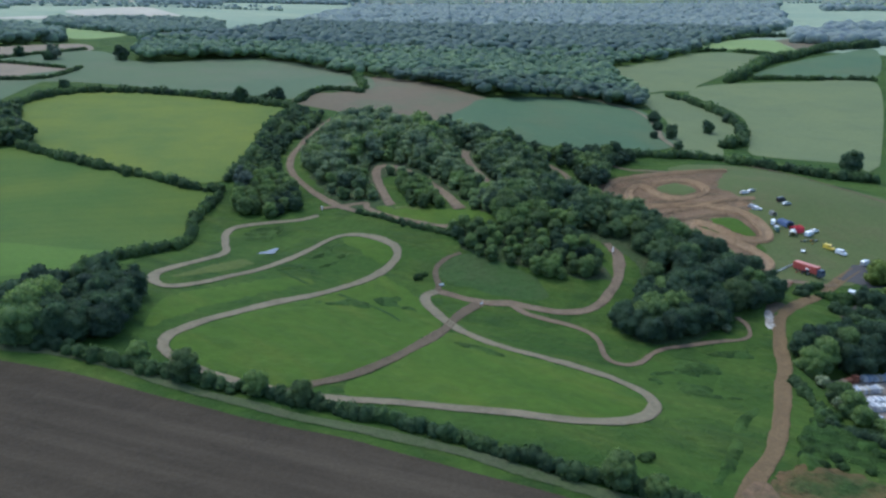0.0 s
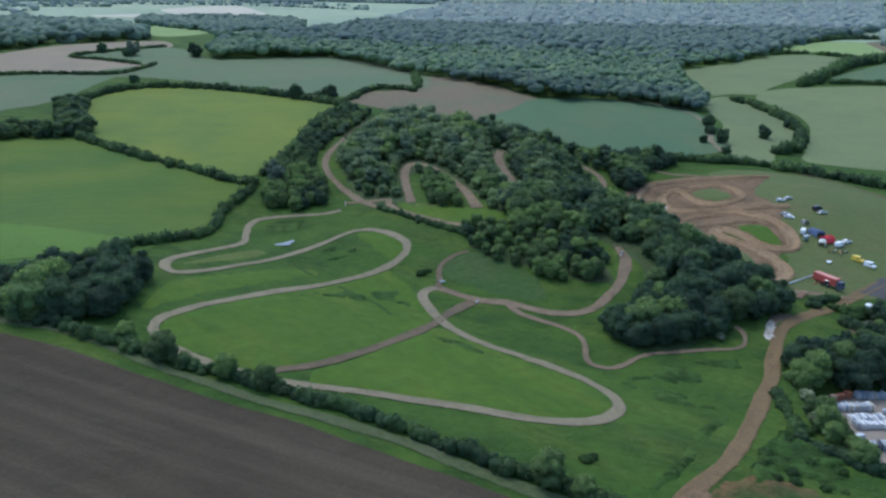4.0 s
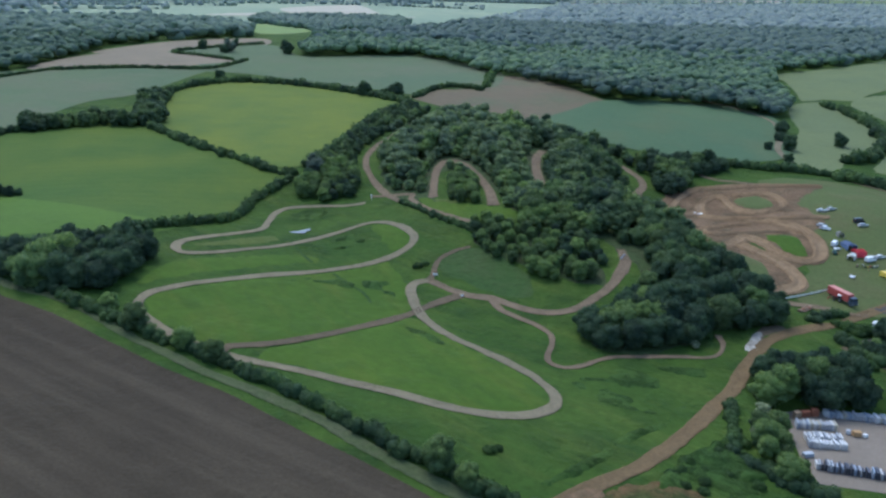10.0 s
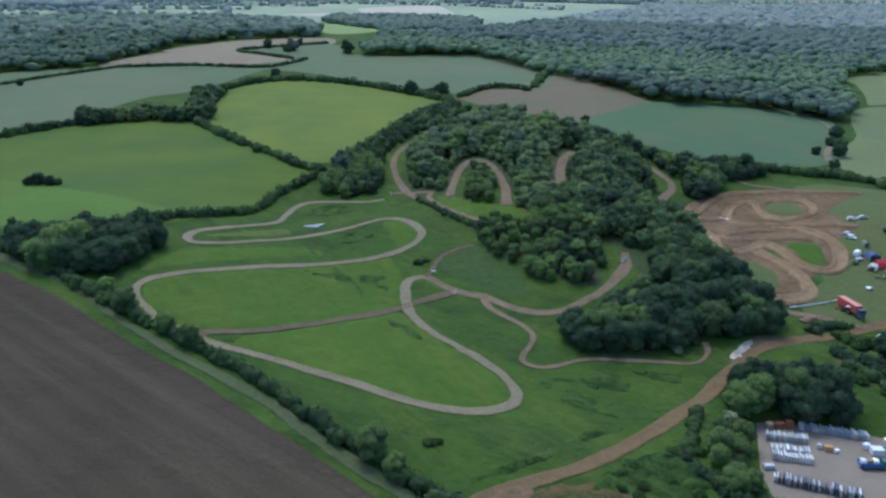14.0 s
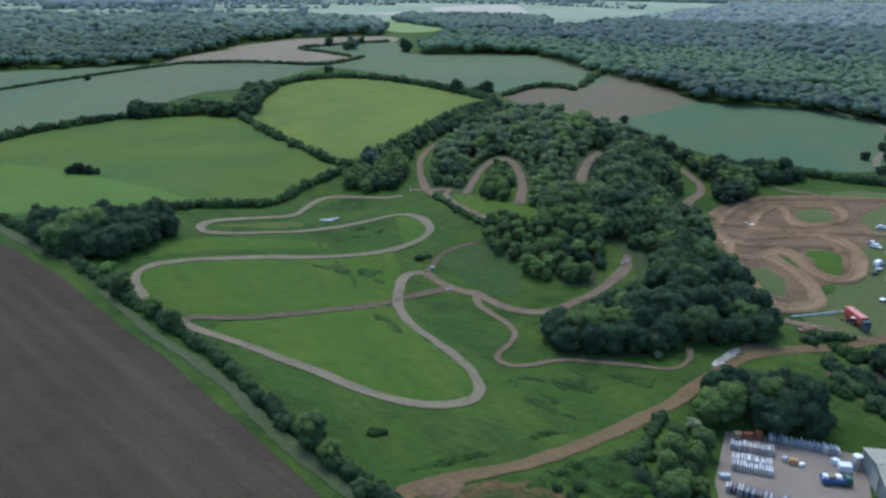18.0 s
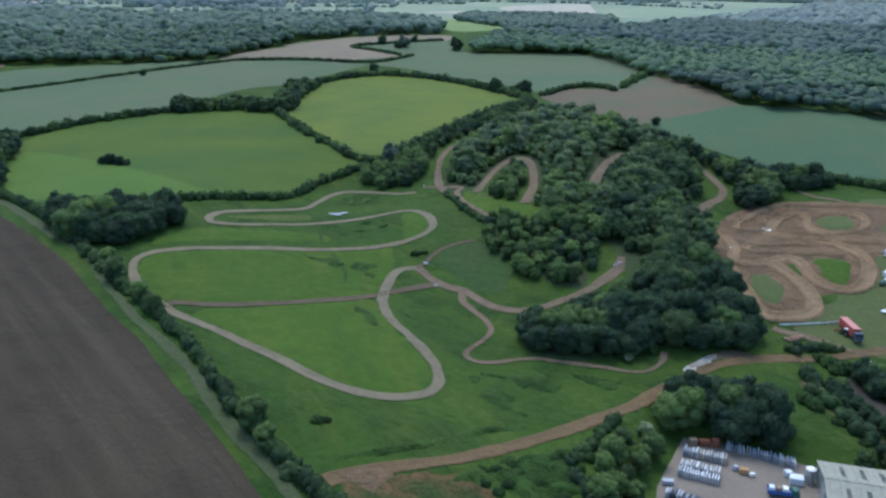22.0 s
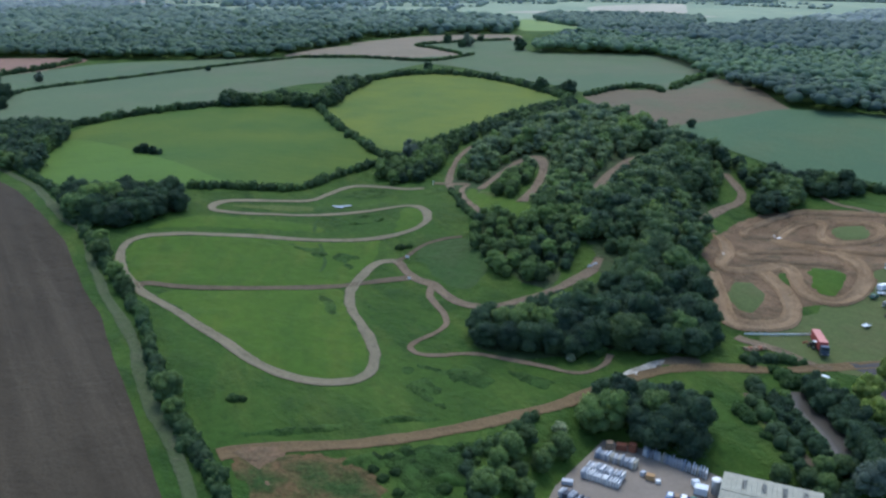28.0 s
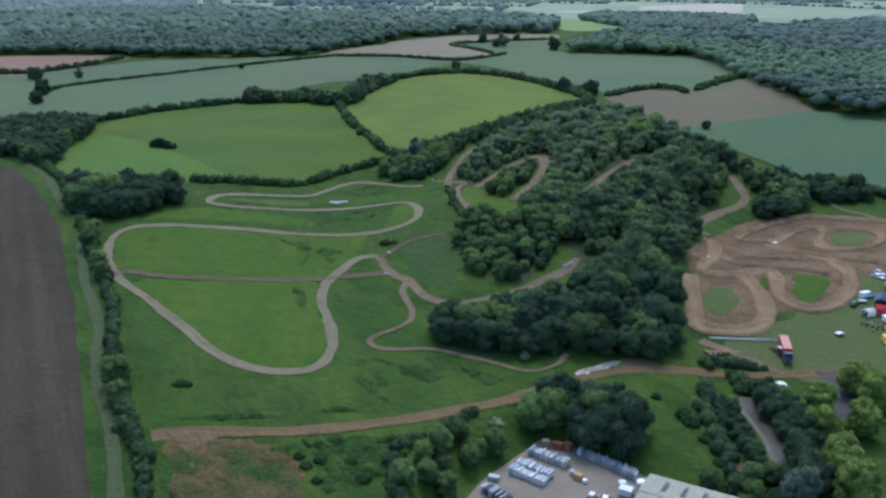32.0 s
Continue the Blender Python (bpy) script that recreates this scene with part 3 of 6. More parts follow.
M_GREY = land_mat("grey_green_crop", (0.085, 0.120, 0.066), (0.099, 0.131, 0.068), (0.117, 0.126, 0.076), 0.006, 0.014, 0.6, (20, 6, 0.03), relief=0.2, amount=0.8, grain=0.1)
M_TEAL = land_mat("blue_green_crop", (0.068, 0.113, 0.060), (0.082, 0.125, 0.062), (0.096, 0.117, 0.058), 0.008, 0.02, 0.6, relief=0.2, grain=0.1)
M_BROWN = land_mat("bare_brown_field", (0.124, 0.102, 0.066), (0.142, 0.114, 0.073), (0.100, 0.112, 0.064), 0.01, 0.018, 0.6, (70, 5, 0.05), relief=0.2, amount=0.8, grain=0.12)
M_TAN = land_mat("tan_stubble", (0.188, 0.158, 0.112), (0.210, 0.172, 0.120), (0.166, 0.144, 0.100), 0.01, 0.03, 0.5, relief=0.2, grain=0.1)
M_RED = land_mat("red_soil_field", (0.207, 0.128, 0.094), (0.229, 0.139, 0.099), (0.186, 0.128, 0.094), 0.01, 0.03, 0.5, relief=0.2, grain=0.1)
M_PALE = land_mat("pale_crop", (0.120, 0.148, 0.070), (0.138, 0.162, 0.072), (0.108, 0.136, 0.068), 0.01, 0.03, 0.5, relief=0.2, grain=0.1)
# Pasture green with distance haze mixed into the colour, so paler.
M_HAZYGREEN = land_mat("haze_tinted_pasture", (0.205, 0.260, 0.180), (0.250, 0.295, 0.195), (0.165, 0.215, 0.160), 0.004, 0.012, 0.05, relief=0.1, grain=0.1)
M_LIME = land_mat("lime_crop", (0.165, 0.225, 0.085), (0.185, 0.245, 0.088), (0.145, 0.205, 0.085), 0.01, 0.03, 0.5, relief=0.2, grain=0.1)
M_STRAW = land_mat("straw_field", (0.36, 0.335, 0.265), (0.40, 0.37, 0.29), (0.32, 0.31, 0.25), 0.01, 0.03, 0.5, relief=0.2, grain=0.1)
M_PLOUGH = land_mat("ploughed_soil", (0.047, 0.038, 0.026), (0.057, 0.046, 0.031), (0.040, 0.033, 0.022), 0.02, 0.05, 1.2, (-66, 7.0, 0.05), relief=0.5, amount=0.4, grain=0.14, streak=((0.078, 0.064, 0.044), 22, 0.09, 0.03))
M_VERGE = land_mat("worn_grass", (0.072, 0.088, 0.042), (0.062, 0.082, 0.034), (0.092, 0.094, 0.058), 0.05, 0.2, 1.0, relief=0.4, grain=0.2)
M_GRAVEL = land_mat("grey_dirt", (0.168, 0.145, 0.096), (0.198, 0.169, 0.111), (0.128, 0.109, 0.070), 0.05, 0.25, 1.6, relief=0.35, grain=0.18)
M_DIRT = land_mat("brown_dirt", (0.147, 0.110, 0.074), (0.172, 0.130, 0.086), (0.109, 0.083, 0.055), 0.06, 0.2, 1.4, relief=0.4, grain=0.2)
M_DARKDIRT = land_mat("damp_dirt", (0.102, 0.080, 0.054), (0.120, 0.093, 0.061), (0.078, 0.065, 0.040), 0.06, 0.2, 1.4, relief=0.4, grain=0.2)
M_CLAY = land_mat("orange_clay", (0.215, 0.146, 0.084), (0.262, 0.184, 0.110), (0.140, 0.094, 0.055), 0.05, 0.2, 1.2, relief=0.5, grain=0.2)
M_ROADCLAY = land_mat("orange_road_clay", (0.133, 0.093, 0.049), (0.152, 0.107, 0.055), (0.106, 0.075, 0.042), 0.05, 0.2, 1.2, relief=0.4, grain=0.18)
M_PIT = land_mat("churned_clay", (0.124, 0.081, 0.048), (0.176, 0.117, 0.069), (0.082, 0.072, 0.040), 0.04, 0.12, 0.9, relief=0.7, amount=0.7, grain=0.24, streak=((0.185, 0.128, 0.080), 70, 0.09))
M_PADDOCK = land_mat("mown_paddock_grass", (0.076, 0.099, 0.035), (0.086, 0.106, 0.038), (0.099, 0.097, 0.044), 0.02, 0.05, 0.7, relief=0.2, grain=0.14)
M_CONCRETE = land_mat("yard_concrete", (0.196, 0.166, 0.134), (0.220, 0.188, 0.154), (0.168, 0.142, 0.116), 0.06, 0.25, 2.0, relief=0.1, grain=0.12)
M_TARMAC = land_mat("tarmac", (0.064, 0.061, 0.064), (0.076, 0.072, 0.072), (0.051, 0.049, 0.049), 0.06, 0.3, 2.0, relief=0.15, grain=0.15)


def leaf_mat(name, dark, light, tone=0.25):
    m, n, l, b = node_mat(name, 0.75, 0.2)
    g = n.new("ShaderNodeNewGeometry")
    o = n.new("ShaderNodeObjectInfo")
    col = mix(n, l, g.outputs["Random Per Island"], dark, light)
    v = coords(n, l)
    col = mix(n, l, 1.0, col, ramp(n, l, noise_node(n, l, 0.5, 3, 0.6, v), 0.3, 0.7, (0.85,) * 3 + (1,), (1.15,) * 3 + (1,)), "MULTIPLY")
    stand = noise_node(n, l, 0.085, 2, 0.5, v)
    col = mix(n, l, 1.0, col, ramp(n, l, stand, 0.35, 0.65, (1 - 0.8 * tone, 1 - 0.7 * tone, 1 - 0.3 * tone, 1), (1 + tone, 1 + 0.8 * tone, 1, 1)), "MULTIPLY")
    col = mix(n, l, 1.0, col, ramp(n, l, o.outputs["Random"], 0.0, 1.0, (1 - tone, 1 - tone, 1 - 0.6 * tone, 1), (1 + tone, 1 + tone, 1 + 0.5 * tone, 1)), "MULTIPLY")
    clump = noise_node(n, l, 1.1, 5, 0.7, v)
    col = mix(n, l, 1.0, col, ramp(n, l, clump, 0.32, 0.66, (0.82, 0.84, 0.87, 1), (1.16, 1.14, 1.08, 1)), "MULTIPLY")
    l.new(col, b.inputs["Base Color"])
    bump(n, l, b, clump, 0.6, 0.5)
    through_light = n.new("ShaderNodeBsdfTranslucent")
    l.new(mix(n, l, 1.0, col, (1.15, 1.2, 0.9), "MULTIPLY"), through_light.inputs["Color"])
    both = n.new("ShaderNodeMixShader")
    both.inputs[0].default_value = 0.5
    l.new(b.outputs[0], both.inputs[1])
    l.new(through_light.outputs[0], both.inputs[2])
    l.new(both.outputs[0], n["Material Output"].inputs["Surface"])
    return m


M_LEAF = leaf_mat("oak_leaves", (0.108, 0.168, 0.072), (0.166, 0.234, 0.094), 0.3)
# Lighter, greyer leaf colour that stands in for haze and light on the hill.
M_LEAF_HILL = leaf_mat("hill_leaves_hazed", (0.158, 0.224, 0.122), (0.230, 0.302, 0.150), 0.3)
# Dark foliage, with extra blue in the colour as a little distance haze.
M_LEAF_DARK = leaf_mat("dark_leaves_hazed", (0.053, 0.094, 0.060), (0.082, 0.126, 0.074), 0.24)
M_LEAF_EAST = leaf_mat("wood_leaves", (0.086, 0.142, 0.070), (0.130, 0.190, 0.084), 0.35)
M_LEAF_PALE = leaf_mat("pale_leaves", (0.115, 0.182, 0.074), (0.190, 0.262, 0.100))
M_WILLOW = leaf_mat("willow_leaves", (0.150, 0.205, 0.055), (0.250, 0.315, 0.085), 0.1)
M_SILVER = leaf_mat("silver_leaves", (0.10, 0.135, 0.11), (0.18, 0.22, 0.18), 0.1)
M_HEDGE = leaf_mat("hedge_leaves", (0.056, 0.100, 0.048), (0.086, 0.136, 0.060), 0.25)
M_SCRUB = leaf_mat("scrub_leaves", (0.046, 0.090, 0.032), (0.076, 0.128, 0.040), 0.2)
# Air haze is put into these three leaf colours, stronger in each.
M_FAR_HAZED = leaf_mat("far_leaves_hazed", (0.132, 0.204, 0.146), (0.190, 0.268, 0.182), 0.28)
M_FARTHER_HAZED = leaf_mat("farther_leaves_hazed", (0.168, 0.238, 0.206), (0.228, 0.302, 0.250), 0.22)
M_HAZE = leaf_mat("distant_leaves_hazed", (0.240, 0.300, 0.325), (0.340, 0.400, 0.398), 0.15)
M_FLOWER = leaf_mat("elder_flowers", (0.07, 0.125, 0.05), (0.46, 0.48, 0.32), 0.1)


def plain_mat(name, colour, rough=0.6, metal=0.0, spec=0.4, wear=0.15, scale=3.0):
    m, n, l, b = node_mat(name, rough, spec)
    b.inputs["Metallic"].default_value = metal
    k = noise_node(n, l, scale, 5, 0.65, coords(n, l))
    l.new(mix(n, l, 1.0, (*colour, 1), ramp(n, l, k, 0.3, 0.7, (1 - wear,) * 3 + (1,), (1 + 0.5 * wear,) * 3 + (1,)), "MULTIPLY"), b.inputs["Base Color"])
    return m


M_BARK = plain_mat("bark", (0.11, 0.09, 0.07), 0.95, wear=0.4)
M_WATER, _n, _l, _b = node_mat("still_water", 0.06, 0.5)
_b.inputs["Base Color"].default_value = (0.05, 0.05, 0.04, 1)
bump(_n, _l, _b, noise_node(_n, _l, 0.8, 3, 0.5, coords(_n, _l)), 0.08, 0.2)


# ---- building blocks ----
def mesh_ob(name, verts, faces, mat, parent=None, smooth=False):
    me = bpy.data.meshes.new(name)
    me.from_pydata([tuple(v) for v in verts], [], [tuple(f) for f in faces])
    me.update()
    if smooth:
        me.shade_smooth()
    me.materials.append(mat)
    ob = new(name, me)
    if parent:
        ob.parent = parent
    return ob


def part(name, bm, mat, parent, label=""):
    me = bpy.data.meshes.new(name)
    bm.to_mesh(me)
    bm.free()
    me.materials.append(mat)
    ob = new(name, me)
    ob.parent = parent
    return tagged(ob, label)


def thing(name, label, category, m=None, group=""):
    ob = new(name)
    if m is not None:
        ob.matrix_basis = m
    return tagged(ob, label, category, group)


def structure(ob, label, category="ground"):
    return tagged(ob, label, category, kind="structure")


def inside(poly, x, y):
    """Which of the points x, y (arrays) lie within an outline."""
    x, y = np.asarray(x, float), np.asarray(y, float)
    c = np.zeros(x.shape, bool)
    for (a, b), (p, q) in zip(poly, poly[1:] + poly[:1]):
        if b != q:
            c ^= ((b > y) != (q > y)) & (x < (p - a) * (y - b) / (q - b) + a)
    return c


def curve(line, step=2.0, closed=False):
    """A smooth line (Catmull-Rom) through the given points, with even steps."""
    p = np.array(line, float)
    ends = (p[-1:], p[:2]) if closed else (2 * p[:1] - p[1:2], 2 * p[-1:] - p[-2:-1])
    q = np.concatenate([ends[0], p, ends[1]])
    out = []
    for a, b, c, d in zip(q, q[1:], q[2:], q[3:]):
        k = max(2, int(np.hypot(*(c - b)) / step))
        t = (np.arange(k) / k)[:, None]
        out.append(0.5 * (2 * b + (c - a) * t + (2 * a - 5 * b + 4 * c - d) * t**2 + (3 * b - a - 3 * c + d) * t**3))
    if not closed:
        out.append(p[-1:])
    return np.concatenate(out)


def line_gap(line, x, y):
    """Distance of points from a line."""
    best = np.full(np.shape(x), 1e9)
    for (a, b), (c, d) in zip(line[:-1], line[1:]):
        t = np.clip(((x - a) * (c - a) + (y - b) * (d - b)) / max((c - a) ** 2 + (d - b) ** 2, 1e-9), 0, 1)
        best = np.minimum(best, np.hypot(x - a - t * (c - a), y - b - t * (d - b)))
    return best


def normals(p):
    d = np.gradient(p, axis=0)
    d /= np.maximum(np.hypot(d[:, 0], d[:, 1]), 1e-9)[:, None]
    return np.stack([-d[:, 1], d[:, 0]], 1)


def set_rim(ob, values):
    """How near each vertex is to the worn-out edge of a ground cover (1 at the edge, 0 inside)."""
    at = ob.data.attributes.new("rim", "FLOAT", "POINT")
    at.data.foreach_set("value", np.asarray(values, np.float32))
    return ob


def ribbon(name, line, width, mat, lift=0.12, berm=0.25, ragged=0.5, seed=1, step=1.6):
    """A worn track laid on the land: a shallow channel with low raised rims and uneven edges."""
    rng = np.random.default_rng(seed)
    p = curve(line, step)
    nrm = normals(p)
    k = len(p)

    def wobble():
        w = rng.normal(0, 1, k + 8)
        return np.convolve(w, np.ones(9) / 3.0, "valid")[:k] * ragged * 0.5

    left, right = width / 2 + wobble(), -width / 2 + wobble()
    prof = [(-0.22, -0.06), (0.0, 0.02), (0.1, 1.0), (0.22, 0.15), (0.5, 0.25), (0.78, 0.15), (0.9, 1.0), (1.0, 0.02), (1.22, -0.06)]
    verts, faces = [], []
    for s, h in prof:
        off = right + (left - right) * s
        xy = p + nrm * off[:, None]
        z = height(xy[:, 0], xy[:, 1]) + lift + (h * berm if h >= 0 else -lift - 0.06)
        verts.append(np.column_stack([xy, z]))
    for j in range(len(prof) - 1):
        for i in range(k - 1):
            faces.append((j * k + i + 1, j * k + i, (j + 1) * k + i, (j + 1) * k + i + 1))
    ob = mesh_ob(name, np.concatenate(verts), faces, mat, smooth=True)
    return set_rim(ob, np.repeat((1.3, 0.55, 0.15, 0, 0, 0, 0.15, 0.55, 1.3), k))


def patch(name, outline, mat, lift=0.1, step=8.0, soft=2.0, bumps=None, smooth_edge=True, rim=0.9):
    """A piece of ground cover that follows the land inside an outline."""
    from mathutils.geometry import delaunay_2d_cdt
    edge = curve(outline, step, True) if smooth_edge else np.array(outline, float)
    lo, hi = edge.min(0), edge.max(0)
    rng = np.random.default_rng(len(outline))
    edge = edge + rng.normal(0, soft * 0.25, edge.shape)
    gx, gy = np.meshgrid(np.arange(lo[0], hi[0], step), np.arange(lo[1], hi[1], step))
    gx, gy = gx.ravel(), gy.ravel()
    ring = [tuple(q) for q in edge]
    ok = inside(ring, gx, gy) & (line_gap(ring + ring[:1], gx, gy) > step * 0.4)
    pts = [Vector(q) for q in ring] + [Vector(q) for q in zip(gx[ok], gy[ok])]
    n = len(ring)
    co, _, fs, *_ = delaunay_2d_cdt(pts, [], [list(range(n))], 1, 1e-4)
    xy = np.array([tuple(q) for q in co])
    z = height(xy[:, 0], xy[:, 1]) + lift
    if bumps:
        z = z + bumps(xy[:, 0], xy[:, 1])
    z[:n] = height(xy[:n, 0], xy[:n, 1]) + (-0.12 if rim > 0.5 else lift * 0.7)
    ob = mesh_ob(name, np.column_stack([xy, z]), fs, mat, smooth=True)
    return set_rim(ob, 1.0 * (np.arange(len(xy)) < n) * rim)


# ---- the land ----
def axis_steps(lo, hi, far):
    mid = list(np.arange(lo, hi + 1, 3.0))
    up, d = [mid[-1]], 3.0
    while up[-1] < far:
        d = min(d * 1.25, 18.0) if up[-1] < 1100 else d * 1.3
        up.append(up[-1] + d)
    down, d = [mid[0]], 3.0
    while down[-1] > -far:
        d = min(d * 1.25, 18.0) if down[-1] > -1100 else d * 1.3
        down.append(down[-1] - d)
    return np.array(down[:0:-1] + mid + up[1:])


gx, gy = axis_steps(-140, 215, 4700), axis_steps(-185, 240, 4700)
X, Y = np.meshgrid(gx, gy)
Z = height(X, Y)
w = len(gx)
quads = [(j * w + i, j * w + i + 1, (j + 1) * w + i + 1, (j + 1) * w + i) for j in range(len(gy) - 1) for i in range(w - 1)]
ground = structure(mesh_ob("ground", np.column_stack([X.ravel(), Y.ravel(), Z.ravel()]), quads, M_ROUGH, smooth=True), "rough green grassland rolling up to distant hills", "ground")

# Land past 1150 m takes the pasture colour that has haze painted in.
ground.data.materials.append(M_HAZYGREEN)
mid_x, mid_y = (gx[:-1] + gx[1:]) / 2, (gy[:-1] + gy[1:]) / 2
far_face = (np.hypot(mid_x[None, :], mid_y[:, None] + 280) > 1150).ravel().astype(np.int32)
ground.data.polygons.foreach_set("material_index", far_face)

for name, outline, mat, lift, step, label in (
    ("field", FIELD_WEST, M_WEST, 0.15, 7, "smooth deep green crop field between hedges"),
    ("field", FIELD_WEST_STRIP, M_WEST2, 0.35, 7, "bright green strip of younger crop"),
    ("field", FIELD_YELLOW, M_YELLOW, 0.5, 7, "yellowish green crop field on a rise"),
    ("field", FIELD_GREY, M_GREY, 0.25, 10, "grey-green crop field behind a hedge"),
    ("field", FIELD_GREY_NORTH, M_GREY, 0.3, 10, "narrow grey-green field beside the far wood"),
    ("field", FIELD_RED, M_RED, 0.3, 12, "bare reddish soil field beside the far wood"),
    ("field", FIELD_TAN, M_TAN, 0.3, 10, "pale tan stubble field"),
    ("field", FIELD_TAN_NORTH, M_TAN, 0.3, 10, "pale tan stubble strip below the wood"),
    ("field", FIELD_CENTRE, M_GREY, 0.35, 10, "dull green field with brownish patches"),
    ("field", FIELD_BROWN, M_BROWN, 0.2, 8, "bare brown field with thin green growth"),
    ("field", FIELD_TEAL, M_TEAL, 0.45, 8, "blue-green crop field beside the wood"),
    ("field", FIELD_EAST, M_PALE, 0.25, 10, "broad pale green pasture"),
    ("field", FIELD_EAST_NORTH, M_PALE, 0.3, 12, "pale green field below the wood's edge"),
    ("field", FIELD_VALLEY, M_PALE, 0.25, 8, "green valley pasture with scattered bushes"),
    ("field", FIELD_EAST_TEAL, M_TEAL, 0.3, 14, "blue-green crop field"),
    ("field", FIELD_EAST_PALE, M_LIME, 0.4, 18, "small light yellow-green field"),
    ("field", FIELD_EAST_BROWN, M_BROWN, 0.4, 18, "bare brown field"),
    ("field", FAR_PALE, M_STRAW, 1.0, 30, "distant straw-coloured field"),
    ("field", FAR_PALE_B, M_STRAW, 1.0, 30, "distant straw-coloured strip"),
    ("field", FAR_LIME, M_LIME, 0.6, 25, "distant sunlit lime green field"),
    ("field", FAR_LIME_B, M_LIME, 0.5, 20, "distant lime green field beside a wood"),
    ("field", PLOUGH, M_PLOUGH, 0.15, 6, "dark grey-brown ploughed field with faint furrows"),
    ("pit_ground", PIT_AREA, M_PIT, 0.2, 2.5, "churned reddish brown clay of a dirt bike arena"),
    ("paddock", GREEN_PADDOCK, M_PADDOCK, 0.12, 5, "short worn paddock grass where vehicles park"),
    ("pit_island", PIT_ISLAND_A, M_MEADOW, 0.6, 3, "green grass island inside the clay track"),
    ("pit_island", PIT_ISLAND_B, M_PADDOCK, 0.6, 3, "dull green grass island inside the clay track"),
    ("pit_island", PIT_ISLAND_C, M_PADDOCK, 0.45, 3, "thin grass patch inside the clay track"),
    ("pit_island", PIT_ISLAND_D, M_ROUGH, 0.5, 3, "dark rough grass strip inside the clay track"),
    ("meadow", MEADOW_SOUTH, M_MEADOW, 0.12, 4, "bright short meadow grass inside the track loop"),
    ("meadow", MEADOW_MIDDLE, M_MEADOW, 0.12, 4, "bright meadow grass between two tracks"),
    ("meadow", MEADOW_NORTH, M_MEADOW, 0.12, 4, "bright meadow grass strip above the track"),
    ("meadow", MEADOW_TIP, M_YELLOWGRASS, 0.12, 3, "yellowish grass tongue inside the track bend"),
    ("meadow", MEADOW_HOLLOW, M_DARKGRASS, 0.12, 4, "dark green grass hollow inside the track"),
    ("meadow", MEADOW_SLOPE, M_ROUGH, 0.12, 4, "rough green grass slope below the road"),
    ("meadow", MEADOW_RIDGE, M_YELLOWGRASS, 0.12, 3, "light green grass on the ridge"),
    ("bare_soil", SOIL, M_SOIL, 0.2, 3, "bare brown soil overgrown with patches of weeds"),
    ("bare_soil", CLAY_END, M_PIT, 0.3, 2.5, "orange clay churned up at the end of the road"),
    ("bare_soil", CHALK_DIRT, M_DARKDIRT, 0.2, 2, "bare grey-brown dirt beside the chalky patch"),
    ("wood_floor", WOOD_HILL, M_LITTER, 0.07, 4, "dark shaded undergrowth and leaf litter under trees"),
    ("wood_floor", WOOD_EAST, M_LITTER, 0.09, 4, "dark shaded undergrowth and leaf litter under trees"),
    ("wood_floor", WOOD_NEAR, M_LITTER, 0.08, 4, "brown leaf litter under dark trees"),
    ("wood_floor", WOOD_RIDGE, M_LITTER, 0.11, 4, "dark undergrowth on the ridge"),
    ("meadow", GLADE_ARCH, M_MEADOW, 0.15, 3, "light green grass glade below the track loop"),
    ("meadow", BANK_GRASS, M_YELLOWGRASS, 0.14, 2, "yellowish long grass beside the bank path"),
):
    structure(patch(name, outline, mat, lift, step, 0.6 if name == "field" else 2.0, rim=0.35 if name == "field" else 0.9), label, "field" if name == "field" else "ground")

